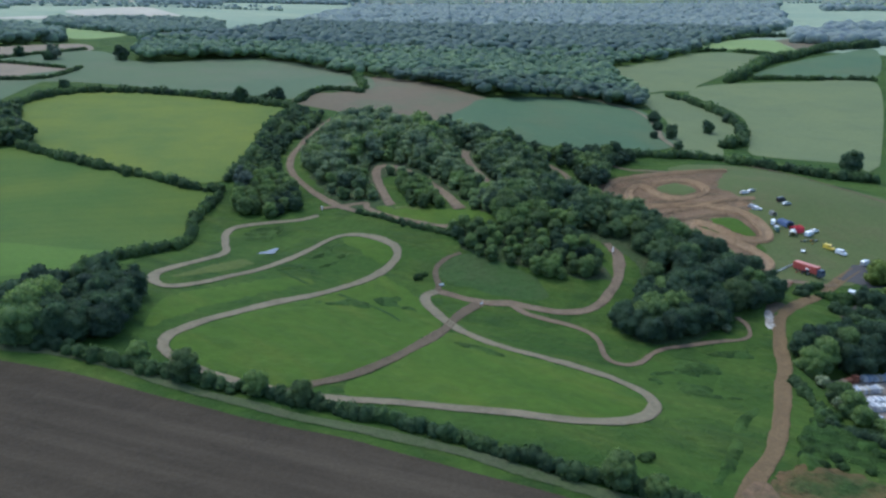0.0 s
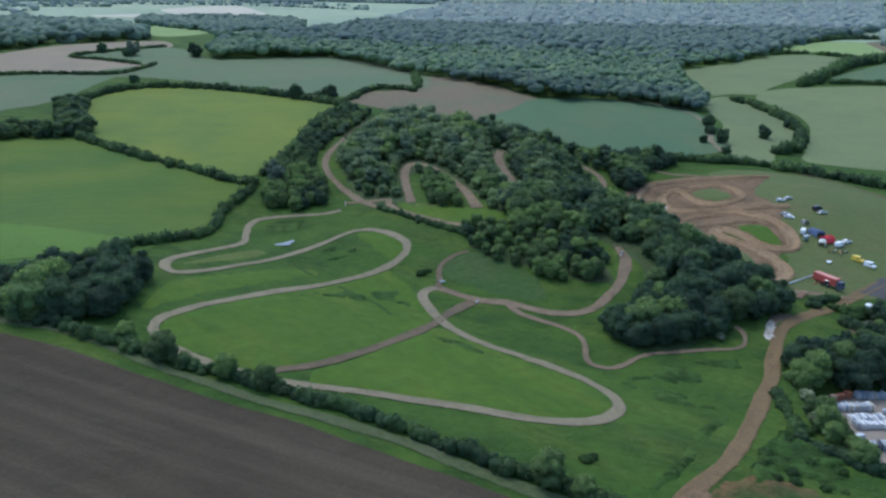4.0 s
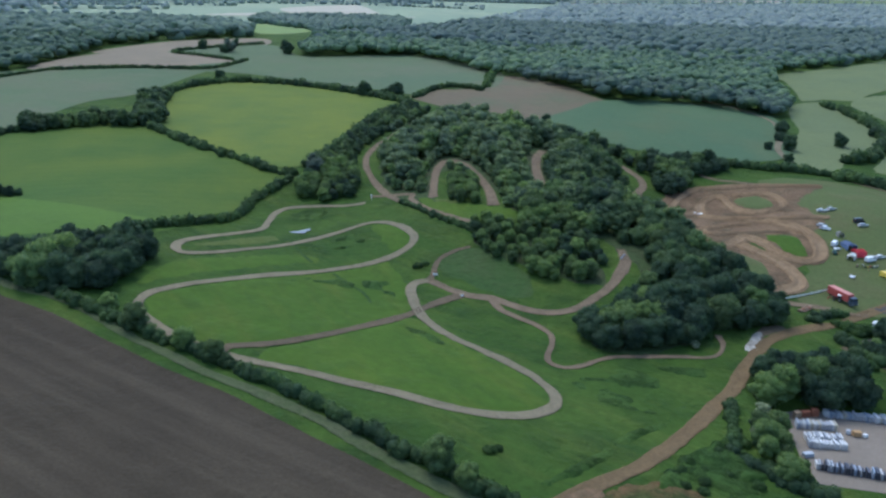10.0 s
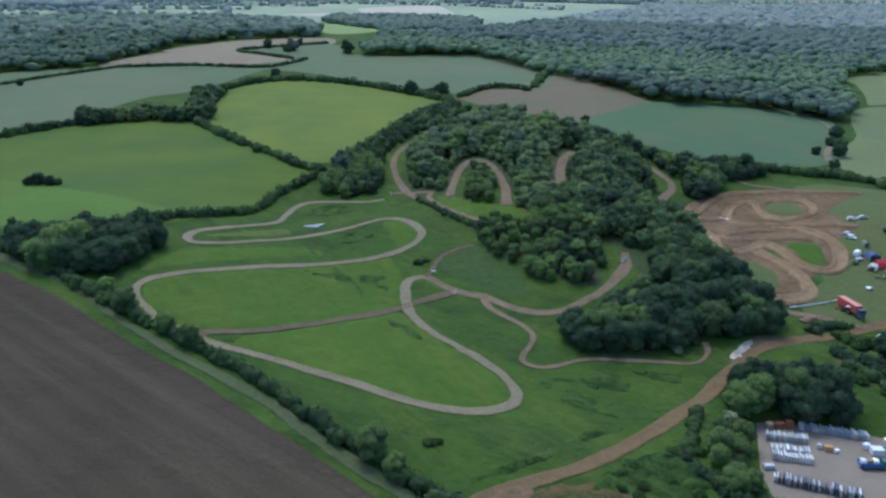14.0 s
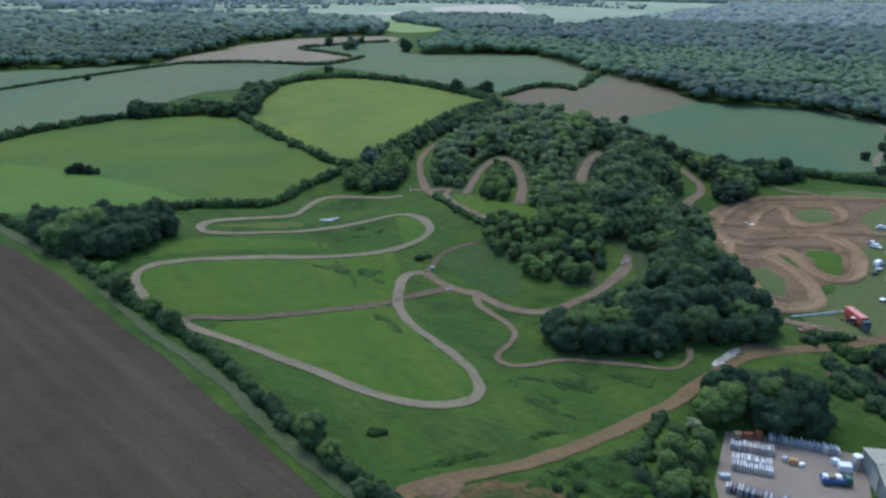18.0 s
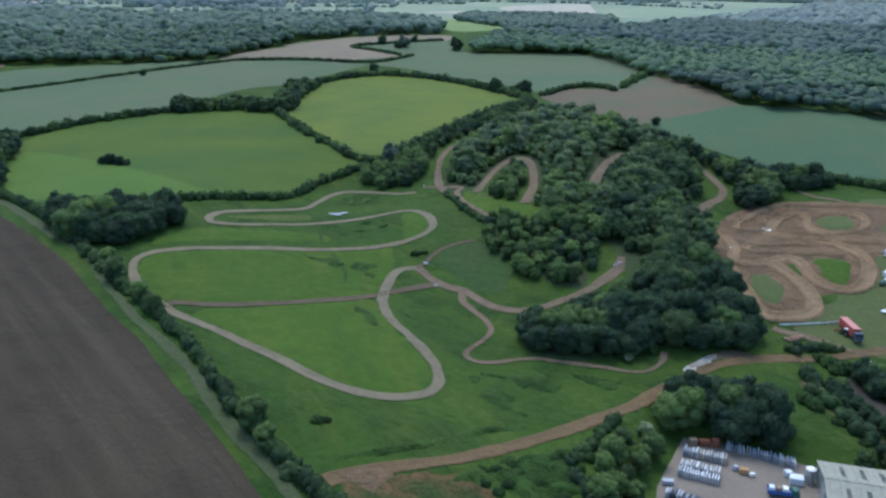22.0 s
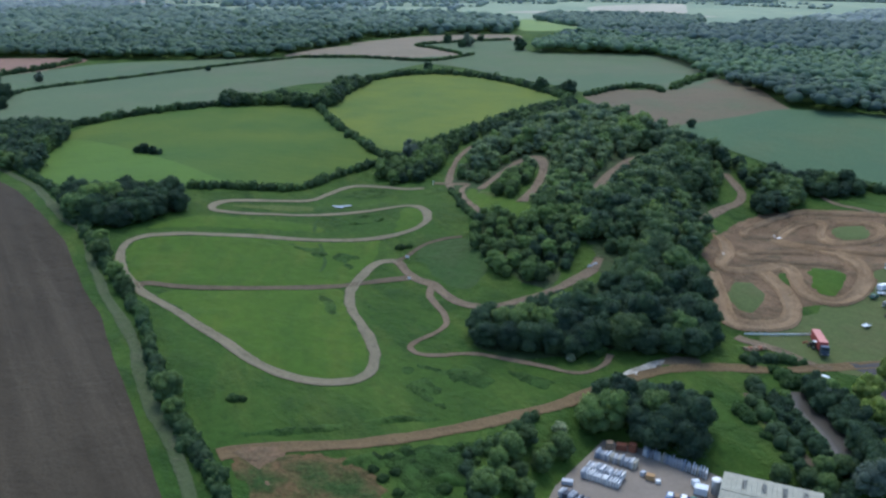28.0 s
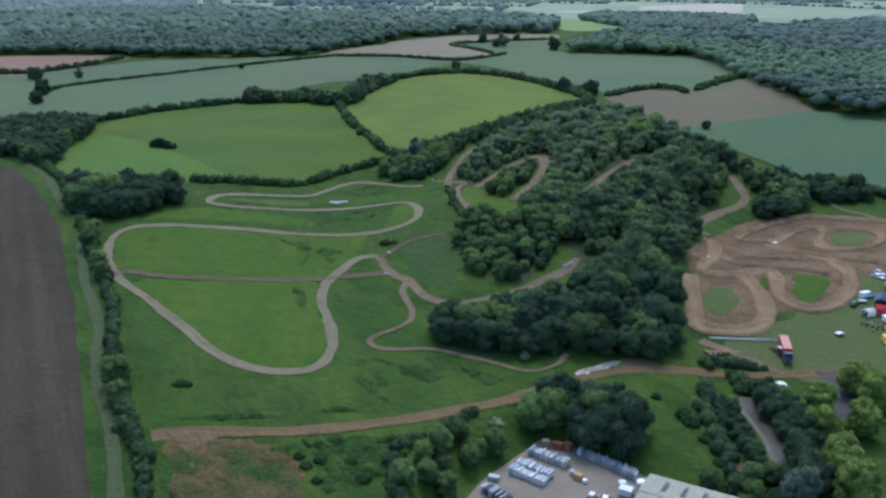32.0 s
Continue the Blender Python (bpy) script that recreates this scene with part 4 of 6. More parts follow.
for name, line, width, mat, label in (
    ("dirt_track", TRACK_MAIN_NORTH, 3.4, M_GRAVEL, "winding pale dirt race track with low rims"),
    ("dirt_track", TRACK_MAIN_SOUTH, 3.7, M_GRAVEL, "pale grey dirt race track sweeping round the meadow"),
    ("dirt_track", TRACK_STRAIGHT, 3.6, M_DARKDIRT, "damp brown straight of the dirt race track"),
    ("dirt_track", TRACK_HOOK, 2.1, M_DARKDIRT, "narrow brown dirt track curling uphill"),
    ("dirt_track", TRACK_EAST, 3.7, M_DIRT, "brown dirt track curving round a hollow"),
    ("dirt_track", TRACK_NARROW, 1.9, M_DIRT, "narrow winding dirt track through rough grass"),
    ("dirt_road", ROAD, 4.2, M_ROADCLAY, "orange-brown clay access road"),
    ("dirt_track", WOODTRACK_GATE, 3.6, M_DIRT, "brown dirt track along the wood's edge"),
    ("dirt_track", WOODTRACK_ARCH, 4.4, M_DIRT, "brown dirt track looping among trees"),
    ("dirt_track", WOODTRACK_CLIMB, 4.8, M_DIRT, "brown dirt climb between trees"),
    ("dirt_track", WOODTRACK_SPUR, 4.6, M_DIRT, "brown dirt track leaving the wood"),
    ("dirt_track", WOODTRACK_RIDGE, 3.0, M_DIRT, "brown dirt track over a ridge"),
    ("clay_track", PIT_A, 5.4, M_CLAY, "tan clay race track with raised berms"),
    ("clay_track", PIT_B, 3.4, M_CLAY, "tan clay race track with raised berms"),
    ("clay_track", PIT_C, 4.0, M_CLAY, "tan clay oval with raised berms"),
    ("clay_track", PIT_D, 3.0, M_CLAY, "tan clay straight with raised berms"),
    ("clay_track", PIT_E, 6.2, M_CLAY, "tan clay hairpin with raised berms"),
    ("clay_track", PIT_F, 3.2, M_CLAY, "tan clay double lane with raised berms"),
    ("dirt_track", PIT_JOIN, 3.4, M_DIRT, "brown dirt track from the wood to the road"),
    ("dirt_track", BANK_PATH, 2.8, M_DARKDIRT, "bare brown path down the stream bank"),
    ("ditch", DITCH_A, 1.2, M_DARKGRASS, "shallow overgrown ditch in the grass"),
    ("ditch", DITCH_B, 1.2, M_DARKGRASS, "shallow overgrown ditch across the meadow"),
    ("farm_track", STRIP_E, 3.6, M_VERGE, "worn grassy farm track beside the plough"),
    ("farm_track", VALLEY_LANE, 4.0, M_GRAVEL, "pale gravel lane below the wood"),
    ("farm_track", WOOD_LANE, 4.0, M_TAN, "pale track along the foot of the wood"),
    ("dirt_track", PIT_LANE, 2.6, M_DIRT, "narrow dirt lane behind the clay arena"),
    ("farm_track", LANE_EAST, 2.5, M_DARKDIRT, "dark earth lane beside a hedge"),
):
    pit = name == "clay_track"
    structure(ribbon(name, line, width, mat, 0.22 if pit else 0.7 if line in (VALLEY_LANE, WOOD_LANE) else 0.16, 1.0 if pit else 0.18, 0.6, len(line)), label, "track")


PATHS = [curve(t, 3) for t in (TRACK_MAIN_NORTH, TRACK_MAIN_SOUTH, TRACK_STRAIGHT, TRACK_HOOK, TRACK_EAST, TRACK_NARROW, ROAD, BANK_PATH, RIVER)]


def drift(outline, tall, seed, label, cover=0.0, grain=0.075, mat=M_DRIFT):
    """Low brambles and tall weeds: uneven mounds that rise out of the grass in places."""
    def swell(x, y):
        h = np.array([noise.fractal(Vector((a * grain, b * grain, seed)), 0.9, 2.1, 3) for a, b in zip(x, y)])
        clear = np.min([line_gap(t, x, y) for t in PATHS], axis=0)
        return np.clip((h + cover) * 1.4 + 0.12 - 2.5 * blend(6, 3.5, clear), -0.4, 1.0) * tall
    ob = patch("brambles", outline, mat, -0.15, 1.1, 0.5, swell, True, 0.6)
    return tagged(ob, label, "brambles", kind="stuff")


drift(SCRUB_ROAD, 1.0, 41, "low dark green bramble drifts in rough grass", -0.05)
drift(SCRUB_SOUTH, 1.8, 42, "green bramble thickets on the slope below the road", 0.15)
drift(ROUGH_SOUTH, 1.6, 47, "dark green bramble thicket below the road", 0.25)
drift(SCRUB_ISLE, 1.1, 43, "low scrubby growth inside the track loop", 0.08, 0.11)
drift(WEEDS, 0.9, 50, "tufts of tall dark weeds below the track", 0.05, 0.13)
drift(SCRUB_ISLE_NORTH, 1.0, 44, "low scrubby growth beside the pond", 0.0)
drift(SCRUB_MIDDLE, 0.9, 46, "low dark weeds beside the narrow track", 0.0)
drift(SCRUB_SLOPE, 1.4, 45, "bramble scrub along the stream bank", 0.0)
drift(SOIL, 1.3, 49, "weedy brown soil heap at the road's end", 0.1, 0.11, M_SOIL)
bank = curve(ROAD_BANK, 6)
drift([tuple(q) for q in bank + normals(bank) * 1.8] + [tuple(q) for q in (bank - normals(bank) * 1.6)[::-1]], 0.8, 48, "low dark green bramble bank above the road", 0.45)


# ---- trees ----
LEAF_DIRS = np.random.default_rng(5).normal(size=(4000, 3))
LEAF_DIRS /= np.linalg.norm(LEAF_DIRS, axis=1)[:, None]


def ico(sub):
    bm = bmesh.new()
    bmesh.ops.create_icosphere(bm, subdivisions=sub, radius=1)
    v = np.array([x.co[:] for x in bm.verts])
    f = np.array([[x.index for x in q.verts] for q in bm.faces])
    bm.free()
    return v, f


ICO1, ICO2 = ico(1), ico(2)


def lobes(rng, radius, tall, base, count):
    """Centres and radii of the boughs' leaf masses: broad in the middle, smaller towards the top."""
    out = [(0.0, 0.0, base + tall * 0.5, radius * 0.78), (0.0, 0.0, base + tall * 0.22, radius * 0.76)]
    for i in range(count):
        a = i * 2.4 + rng.uniform(-0.5, 0.5)
        h = rng.uniform(0.0, 1.0)
        reach = radius * (0.72 - 0.5 * abs(h - 0.35)) * rng.uniform(0.75, 1.1)
        out.append((reach * math.cos(a), reach * math.sin(a), base + tall * (0.18 + 0.68 * h), radius * rng.uniform(0.3, 0.5)))
    return out


def crown_geo(rng, masses, leaves, leaf, squash=0.85, rich=True):
    """Lumpy inner masses with leaf clumps standing out all over them."""
    vs, fs, n = [], [], 0
    for x, y, z, r in masses:
        v, f = ICO2 if rich else ICO1
        d = v * (0.84 * r * (1 + rng.uniform(-0.2, 0.2, (len(v), 1))))
        d[:, 2] *= squash
        vs.append(d + (x, y, z))
        fs += (f + n).tolist()
        n += len(v)
    weight = np.array([m[3] ** 2 for m in masses])
    pick = rng.choice(len(masses), leaves, p=weight / weight.sum())
    for i in pick:
        x, y, z, r = masses[i]
        d = LEAF_DIRS[rng.integers(0, len(LEAF_DIRS))]
        if d[2] < -0.5:
            d = d * (1, 1, -1)
        c = np.array((x, y, z)) + d * (1, 1, squash) * r * rng.uniform(0.84, 1.1)
        up = d + rng.normal(0, 0.55, 3)
        up /= np.linalg.norm(up)
        a = np.cross(up, (0.3, 0.9, 0.2))
        a /= np.linalg.norm(a) + 1e-9
        b = np.cross(up, a)
        s = leaf * rng.uniform(0.6, 1.3)
        lift = up * s * 0.35
        vs.append(np.array([c - a * s, c - b * s * 0.8 - lift * 0.3, c + a * s, c + b * s * 0.8, c + lift]))
        fs += [(n, n + 1, n + 4), (n + 1, n + 2, n + 4), (n + 2, n + 3, n + 4), (n + 3, n, n + 4)]
        n += 5
    return np.concatenate(vs), fs


def make_mesh(name, verts, faces, mat):
    me = bpy.data.meshes.new(name)
    me.from_pydata(np.asarray(verts).tolist(), [], faces)
    me.update()
    me.shade_smooth()
    me.materials.append(mat)
    return me


def trunk_mesh(rng, tall, radius):
    """A tapered trunk that forks into limbs."""
    vs, fs = [], []

    def limb(a, b, r0, r1, seg=6):
        n = len(vs)
        d = np.array(b) - a
        u = np.cross(d, (0.31, 0.2, 0.9))
        u /= np.linalg.norm(u)
        v = np.cross(d / np.linalg.norm(d), u)
        for c, r in ((a, r0), (b, r1)):
            for k in range(seg):
                t = 2 * math.pi * k / seg
                vs.append(tuple(np.array(c) + r * (math.cos(t) * u + math.sin(t) * v)))
        fs.extend((n + k, n + (k + 1) % seg, n + seg + (k + 1) % seg, n + seg + k) for k in range(seg))

    top = np.array((0, 0, tall * 0.45))
    limb(np.array((0, 0, -0.6)), top, radius, radius * 0.6)
    for k in range(4):
        a = k * 1.6 + rng.uniform(0, 1)
        end = top + (math.cos(a) * tall * 0.22, math.sin(a) * tall * 0.22, tall * rng.uniform(0.15, 0.3))
        limb(top * rng.uniform(0.75, 1.0), end, radius * 0.45, radius * 0.15, 5)
    return make_mesh("trunk", vs, fs, M_BARK)


class Kind:
    """One kind of tree in a few shapes, whose meshes its trees share."""

    def __init__(self, mat, tall, radius, leaves, leaf, count, seed, shapes=5, base=0.16):
        self.trunks, self.crowns, self.count = [], [], 0
        for k in range(shapes):
            rng = np.random.default_rng(seed * 10 + k)
            h, r = tall * rng.uniform(0.9, 1.1), radius * rng.uniform(0.9, 1.12)
            self.trunks.append(trunk_mesh(rng, h, 0.035 * h))
            self.crowns.append(make_mesh("crown", *crown_geo(rng, lobes(rng, r, h * (1 - base), h * base, count), leaves, leaf), mat))
            self.far = self.far if k else []
            self.far.append(crown_geo(rng, lobes(rng, r, h * (1 - base), h * base, count), 300, leaf * 1.35, rich=False))
        self.mat = mat

    def plant(self, name, x, y, size, turn, label, group="", sink=0.15):
        k = self.count = self.count + 1
        ob = thing(name, label, "tree" if "tree" in name or "willow" in name else "bush", pose(x, y, float(height(x, y)) - sink, 0, 0, turn), group)
        ob.scale = (size, size, size * (0.92 + 0.16 * ((k * 37) % 10) / 10))
        i = (k * 7) % len(self.crowns)
        for nm, me in (("trunk", self.trunks[i]), ("crown", self.crowns[i])):
            new(nm, me).parent = ob
        return ob


OAK = Kind(M_LEAF, 9.6, 5.6, 1500, 0.42, 14, 1, 7, 0.05)
HILL = Kind(M_LEAF_HILL, 9.6, 5.2, 1500, 0.42, 16, 8, 6, 0.05)
EAST = Kind(M_LEAF_EAST, 9.8, 5.4, 1500, 0.42, 15, 9, 6, 0.05)
DARK = Kind(M_LEAF_DARK, 9.6, 5.2, 1500, 0.42, 14, 2, 5, 0.05)
PALE = Kind(M_LEAF_PALE, 8.8, 5.0, 1500, 0.4, 14, 3, 5, 0.05)
WILLOW = Kind(M_WILLOW, 11.0, 5.2, 900, 0.55, 20, 4, 4, 0.06)
SILVER = Kind(M_SILVER, 10.0, 4.6, 800, 0.5, 18, 5, 2, 0.08)
BUSH = Kind(M_SCRUB, 1.5, 2.6, 420, 0.3, 14, 6, 5, 0.02)
FLOWER = Kind(M_FLOWER, 3.4, 2.2, 240, 0.3, 10, 7, 2, 0.3)

KEEP_CLEAR = [(curve(t, 4), g) for t, g in (
    (WOODTRACK_GATE, 5.5), (WOODTRACK_ARCH, 5.5), (WOODTRACK_CLIMB, 5.5), (WOODTRACK_SPUR, 5.5), (WOODTRACK_RIDGE, 5.5), (TRACK_EAST, 7.5),
    (TRACK_NARROW, 5.5), (ROAD, 5.0), (TRACK_HOOK, 3.5), (TRACK_MAIN_SOUTH, 5.0), (TRACK_MAIN_NORTH, 5.0), (PIT_A, 5.0), (PIT_E, 5.0), (RIVER, 3.3), (PIT_JOIN, 4.0), (BANK_PATH, 3.2))]


GLADES = [GLADE_ARCH, GLADE_BEND, ROAD_SIDE]


def edge_size(x, y):
    """Trees beside a track stay small."""
    gap = min(float(line_gap(line, np.array([x]), np.array([y]))[0]) - far for line, far in KEEP_CLEAR[:6])
    return 0.5 + 0.055 * max(gap, 0.0)


def scatter(outline, gap, seed, clear=True):
    """Places at least gap apart inside an outline, off the tracks."""
    rng = np.random.default_rng(seed)
    p = np.array(outline, float)
    lo, hi = p.min(0), p.max(0)
    n = int(6 * np.prod(hi - lo) / gap**2) + 40
    x, y = rng.uniform(lo[0], hi[0], n), rng.uniform(lo[1], hi[1], n)
    ok = inside(outline, x, y)
    if clear:
        for line, far in KEEP_CLEAR:
            ok &= line_gap(line, x, y) > far
        for glade in GLADES:
            ok &= ~inside(glade, x, y)
    kept, cells = [], {}
    for a, b in zip(x[ok], y[ok]):
        i, j = int(a // gap), int(b // gap)
        if all((a - c) ** 2 + (b - d) ** 2 > gap * gap for u in (i - 1, i, i + 1) for v in (j - 1, j, j + 1) for c, d in cells.get((u, v), ())):
            cells.setdefault((i, j), []).append((a, b))
            kept.append((a, b))
    return kept


DISTANT = []


def grove(outline, kind, gap, seed, name, label, group, lo=0.75, hi=1.15, far=1e9, mixed=True):
    """Trees at least gap apart in an outline; those past y = far are only kept for the joined mass."""
    rng = np.random.default_rng(seed + 100)
    for x, y in scatter(outline, gap, seed):
        size, turn = lo + (hi - lo) * rng.beta(1.6, 2.0) * 1.15, rng.uniform(0, 360)
        size = min(size, edge_size(x, y))
        sort = kind
        if mixed and rng.random() < 0.4:
            light = noise.noise(Vector((x * 0.04, y * 0.04, seed))) > 0
            sort = (PALE if kind in (HILL, PALE) else OAK) if light else (EAST if kind is HILL else DARK)
        if kind is EAST and y < 0 and rng.random() < 0.75:
            sort = DARK
        if y > far:
            DISTANT.append((sort, x, y, size, turn))
        else:
            sort.plant(name, x, y, size, turn, label, group)


def join_distant():
    """The trees past counting, one mesh for each kind of leaf."""
    for kind in {id(d[0]): d[0] for d in DISTANT}.values():
        shapes = [(v, np.array([(*t, t[2]) if len(t) == 3 else t for t in f])[:, :3]) for v, f in kind.far]
        vs, fs, n = [], [], 0
        for i, (_, x, y, s, turn) in enumerate(d for d in DISTANT if d[0] is kind):
            v, f = shapes[i % len(shapes)]
            a = radians(turn)
            q = np.column_stack([v[:, 0] * math.cos(a) - v[:, 1] * math.sin(a), v[:, 0] * math.sin(a) + v[:, 1] * math.cos(a), v[:, 2]]) * s
            vs.append(q + (x, y, float(height(x, y)) - 0.15))
            fs += (f + n).tolist()
            n += len(v)
        tagged(new("wood", make_mesh("wood", np.concatenate(vs), fs, kind.mat)), "dense green broadleaf trees at the back of the wood", "wood", kind="stuff")


grove(WOOD_HILL, HILL, 5.6, 11, "tree", "round-crowned green broadleaf tree on the wooded hill", "trees of the hill wood", 0.8, 1.35, 72)
grove(WOOD_ARCH, OAK, 3.6, 12, "tree", "green broadleaf tree inside the loop of a track", "trees inside the track loop", 0.4, 0.6)
grove(WOOD_EAST, EAST, 5.8, 13, "tree", "dense green broadleaf tree of the eastern wood", "trees of the eastern wood", 0.75, 1.3, 12)
grove(WOOD_NEAR, DARK, 4.6, 14, "tree", "dark green tree at the wood's near edge", "dark trees at the wood's edge", 0.7, 1.0)
grove(WOOD_RIDGE, OAK, 4.0, 15, "tree", "green tree on the ridge beside the track", "trees on the ridge", 0.36, 0.68)
grove(WOOD_PALE, PALE, 4.4, 16, "tree", "pale green tree in a close group", "pale trees on the ridge", 0.7, 0.95)
grove(WOOD_PIT, DARK, 5.0, 17, "tree", "dark green tree beside the clay arena", "trees beside the arena", 0.8, 1.05, -1e9)
grove(WOOD_PIT_E, DARK, 4.8, 18, "tree", "dark green tree behind the clay arena", "trees beside the arena", 0.6, 0.85)
grove(CLUMP_WEST, EAST, 4.8, 19, "tree", "tall green tree in a clump beside the plough", "trees of the west clump", 0.85, 1.15)
grove(CLUMP_FAR_WEST, EAST, 5.2, 20, "tree", "green tree in the far hedgerow clump", "trees of the far clump", 0.8, 1.1, -1e9)
belt = curve(BELT_NW, 8)
grove([tuple(q) for q in belt + normals(belt) * 7.5] + [tuple(q) for q in (belt - normals(belt) * 7.5)[::-1]], EAST, 4.4, 27, "tree", "green tree in a broad belt between fields", "trees of the field belt", 0.6, 1.0, -1e9)
grove(HEDGE_YE + WOODTRACK_GATE[2:], EAST, 4.0, 28, "tree", "small dark tree between hedge and track", "trees beside the hill track", 0.35, 0.6, -1e9)
grove(CLUMP_GATE, OAK, 4.0, 21, "tree", "small green tree at the hedge corner", "trees at the hedge corner", 0.5, 0.75)
grove(CLUMP_YARD, DARK, 4.2, 22, "tree", "broad green tree above the stone yard", "trees above the yard", 0.8, 1.1)
grove(CLUMP_BANK, OAK, 4.4, 23, "tree", "small green tree on the bank beside the yard", "trees on the bank", 0.38, 0.66)
grove(RIVER_W, DARK, 2.4, 24, "tree", "low dark green thorn tree on the stream bank", "trees along the stream", 0.32, 0.52)
grove(RIVER_E, DARK, 3.2, 25, "tree", "dark green tree along the stream", "trees along the stream", 0.55, 0.85)
grove(RIVER_S, DARK, 3.4, 26, "tree", "low dark green tree below the stream", "trees along the stream", 0.35, 0.6)
for x, y, s in ((171, -37, 0.85), (174, -49, 0.85), (176, -20, 0.9), (182, -61, 0.8), (182, -41, 0.95), (184, -65, 0.9), (188, -72, 0.9), (182, -25, 0.9), (194, -30, 0.9), (196, -52, 1.0)):
    WILLOW.plant("willow", x, y, s, x * 7, "rounded yellow-green willow near the stream", "willows by the stream")
for x, y, s in ((158, -38, 0.55), (160, -41, 0.6), (162, -45, 0.62)):
    SILVER.plant("tree", x, y, s, x * 5, "slender silvery grey-green tree beside the stream", "silvery trees")
join_distant()
SILVER.plant("tree", 178, -79, 0.85, 20, "silvery grey-green tree beside the stream", "")


# ---- hedges ----
def hedge(line, wide, tall, seed, label, leaf=0.45, density=1.0, gaps=0.0):
    """A grown-out hedge as one thing: lumps along a line, covered in leaf clumps."""
    rng = np.random.default_rng(seed)
    p = curve(line, wide * 0.3 / density)
    nrm = normals(p)
    masses = []
    skip = 0
    for q, v in zip(p, nrm):
        if skip > 0:
            skip -= 1
            continue
        if rng.random() < gaps:
            skip = rng.integers(1, 4)
        k = rng.uniform(0.58, 1.12) + 0.25 * noise.noise(Vector((q[0] * 0.09, q[1] * 0.09, seed)))
        x, y = q + v * rng.normal(0, wide * 0.16)
        r = wide * 0.44 * k
        masses.append((x, y, float(height(x, y)) + tall * k - r, r))
        masses.append((x + rng.normal(0, 0.5), y + rng.normal(0, 0.5), float(height(x, y)) + r * 0.5, r * 1.05))
    ob = thing("hedge", label, "hedge")
    for k in range(0, len(masses), 14):
        some = masses[k:k + 14]
        v, f = crown_geo(rng, some, len(some) * (20 if leaf < 0.6 else 11), leaf, 1.0, leaf < 0.6)
        new("shrub", make_mesh("shrub", v, f, M_HEDGE)).parent = ob
    return ob


for line, wide, tall, leaf, label in (
    (HEDGE_SOUTH, 4.0, 3.4, 0.45, "thick overgrown green hedge between plough and meadow"),
    (HEDGE_W_BOTTOM, 4.5, 4.0, 0.6, "dark green hedge between crop field and track"),
    (HEDGE_MID, 6.0, 4.5, 0.7, "broad dark green hedge between two crop fields"),
    (HEDGE_NW, 6.0, 5.0, 0.8, "dark green hedge behind the crop field"),
    (HEDGE_YELLOW, 7.0, 5.5, 0.9, "dark green hedge behind the yellow field"),
    (HEDGE_YE, 7.0, 5.5, 0.8, "dark green hedge beside the hill track"),
    (HEDGE_CENTRE, 5.0, 4.0, 0.9, "short dark green hedge"),
    (HEDGE_CENTRE_B, 5.0, 4.0, 0.9, "short dark green hedge between far fields"),
    (HEDGE_CENTRE_C, 6.0, 5.0, 1.0, "dark green hedge running to the wood"),
    (HEDGE_GREY, 3.0, 2.2, 0.9, "thin low hedge between grey-green fields"),
    (HEDGE_GREY_B, 4.0, 3.0, 0.9, "low dark hedge along the tan field"),
    (HEDGE_TAN, 4.0, 3.0, 0.9, "low dark hedge round the tan field"),
    (HEDGE_RED, 6.0, 5.0, 1.0, "dark hedge along the red soil field"),
    (HEDGE_TEAL_S, 7.0, 5.0, 0.7, "dark green hedge below the blue-green field"),
    (HEDGE_EAST, 7.0, 6.0, 0.8, "tall dark hedge along the paddock"),
    (HEDGE_EASTB, 6.0, 4.5, 1.0, "dark hedge between eastern fields"),
    (HEDGE_EASTC, 6.0, 5.0, 1.0, "short dark hedge below a pale field"),
    (HEDGE_EASTD, 6.0, 5.0, 1.0, "dark hedge between two pale fields"),
    (HEDGE_EASTE, 9.0, 7.0, 1.3, "dark hedge behind the light field"),
    (BELT_EAST, 15.0, 11.0, 1.3, "dark belt of trees between eastern fields"),
    (VALLEY_TREES, 9.0, 7.0, 0.9, "curving dark belt of valley trees"),
):
    hedge(line, wide, tall, len(line) * 7 + int(wide), label, leaf)


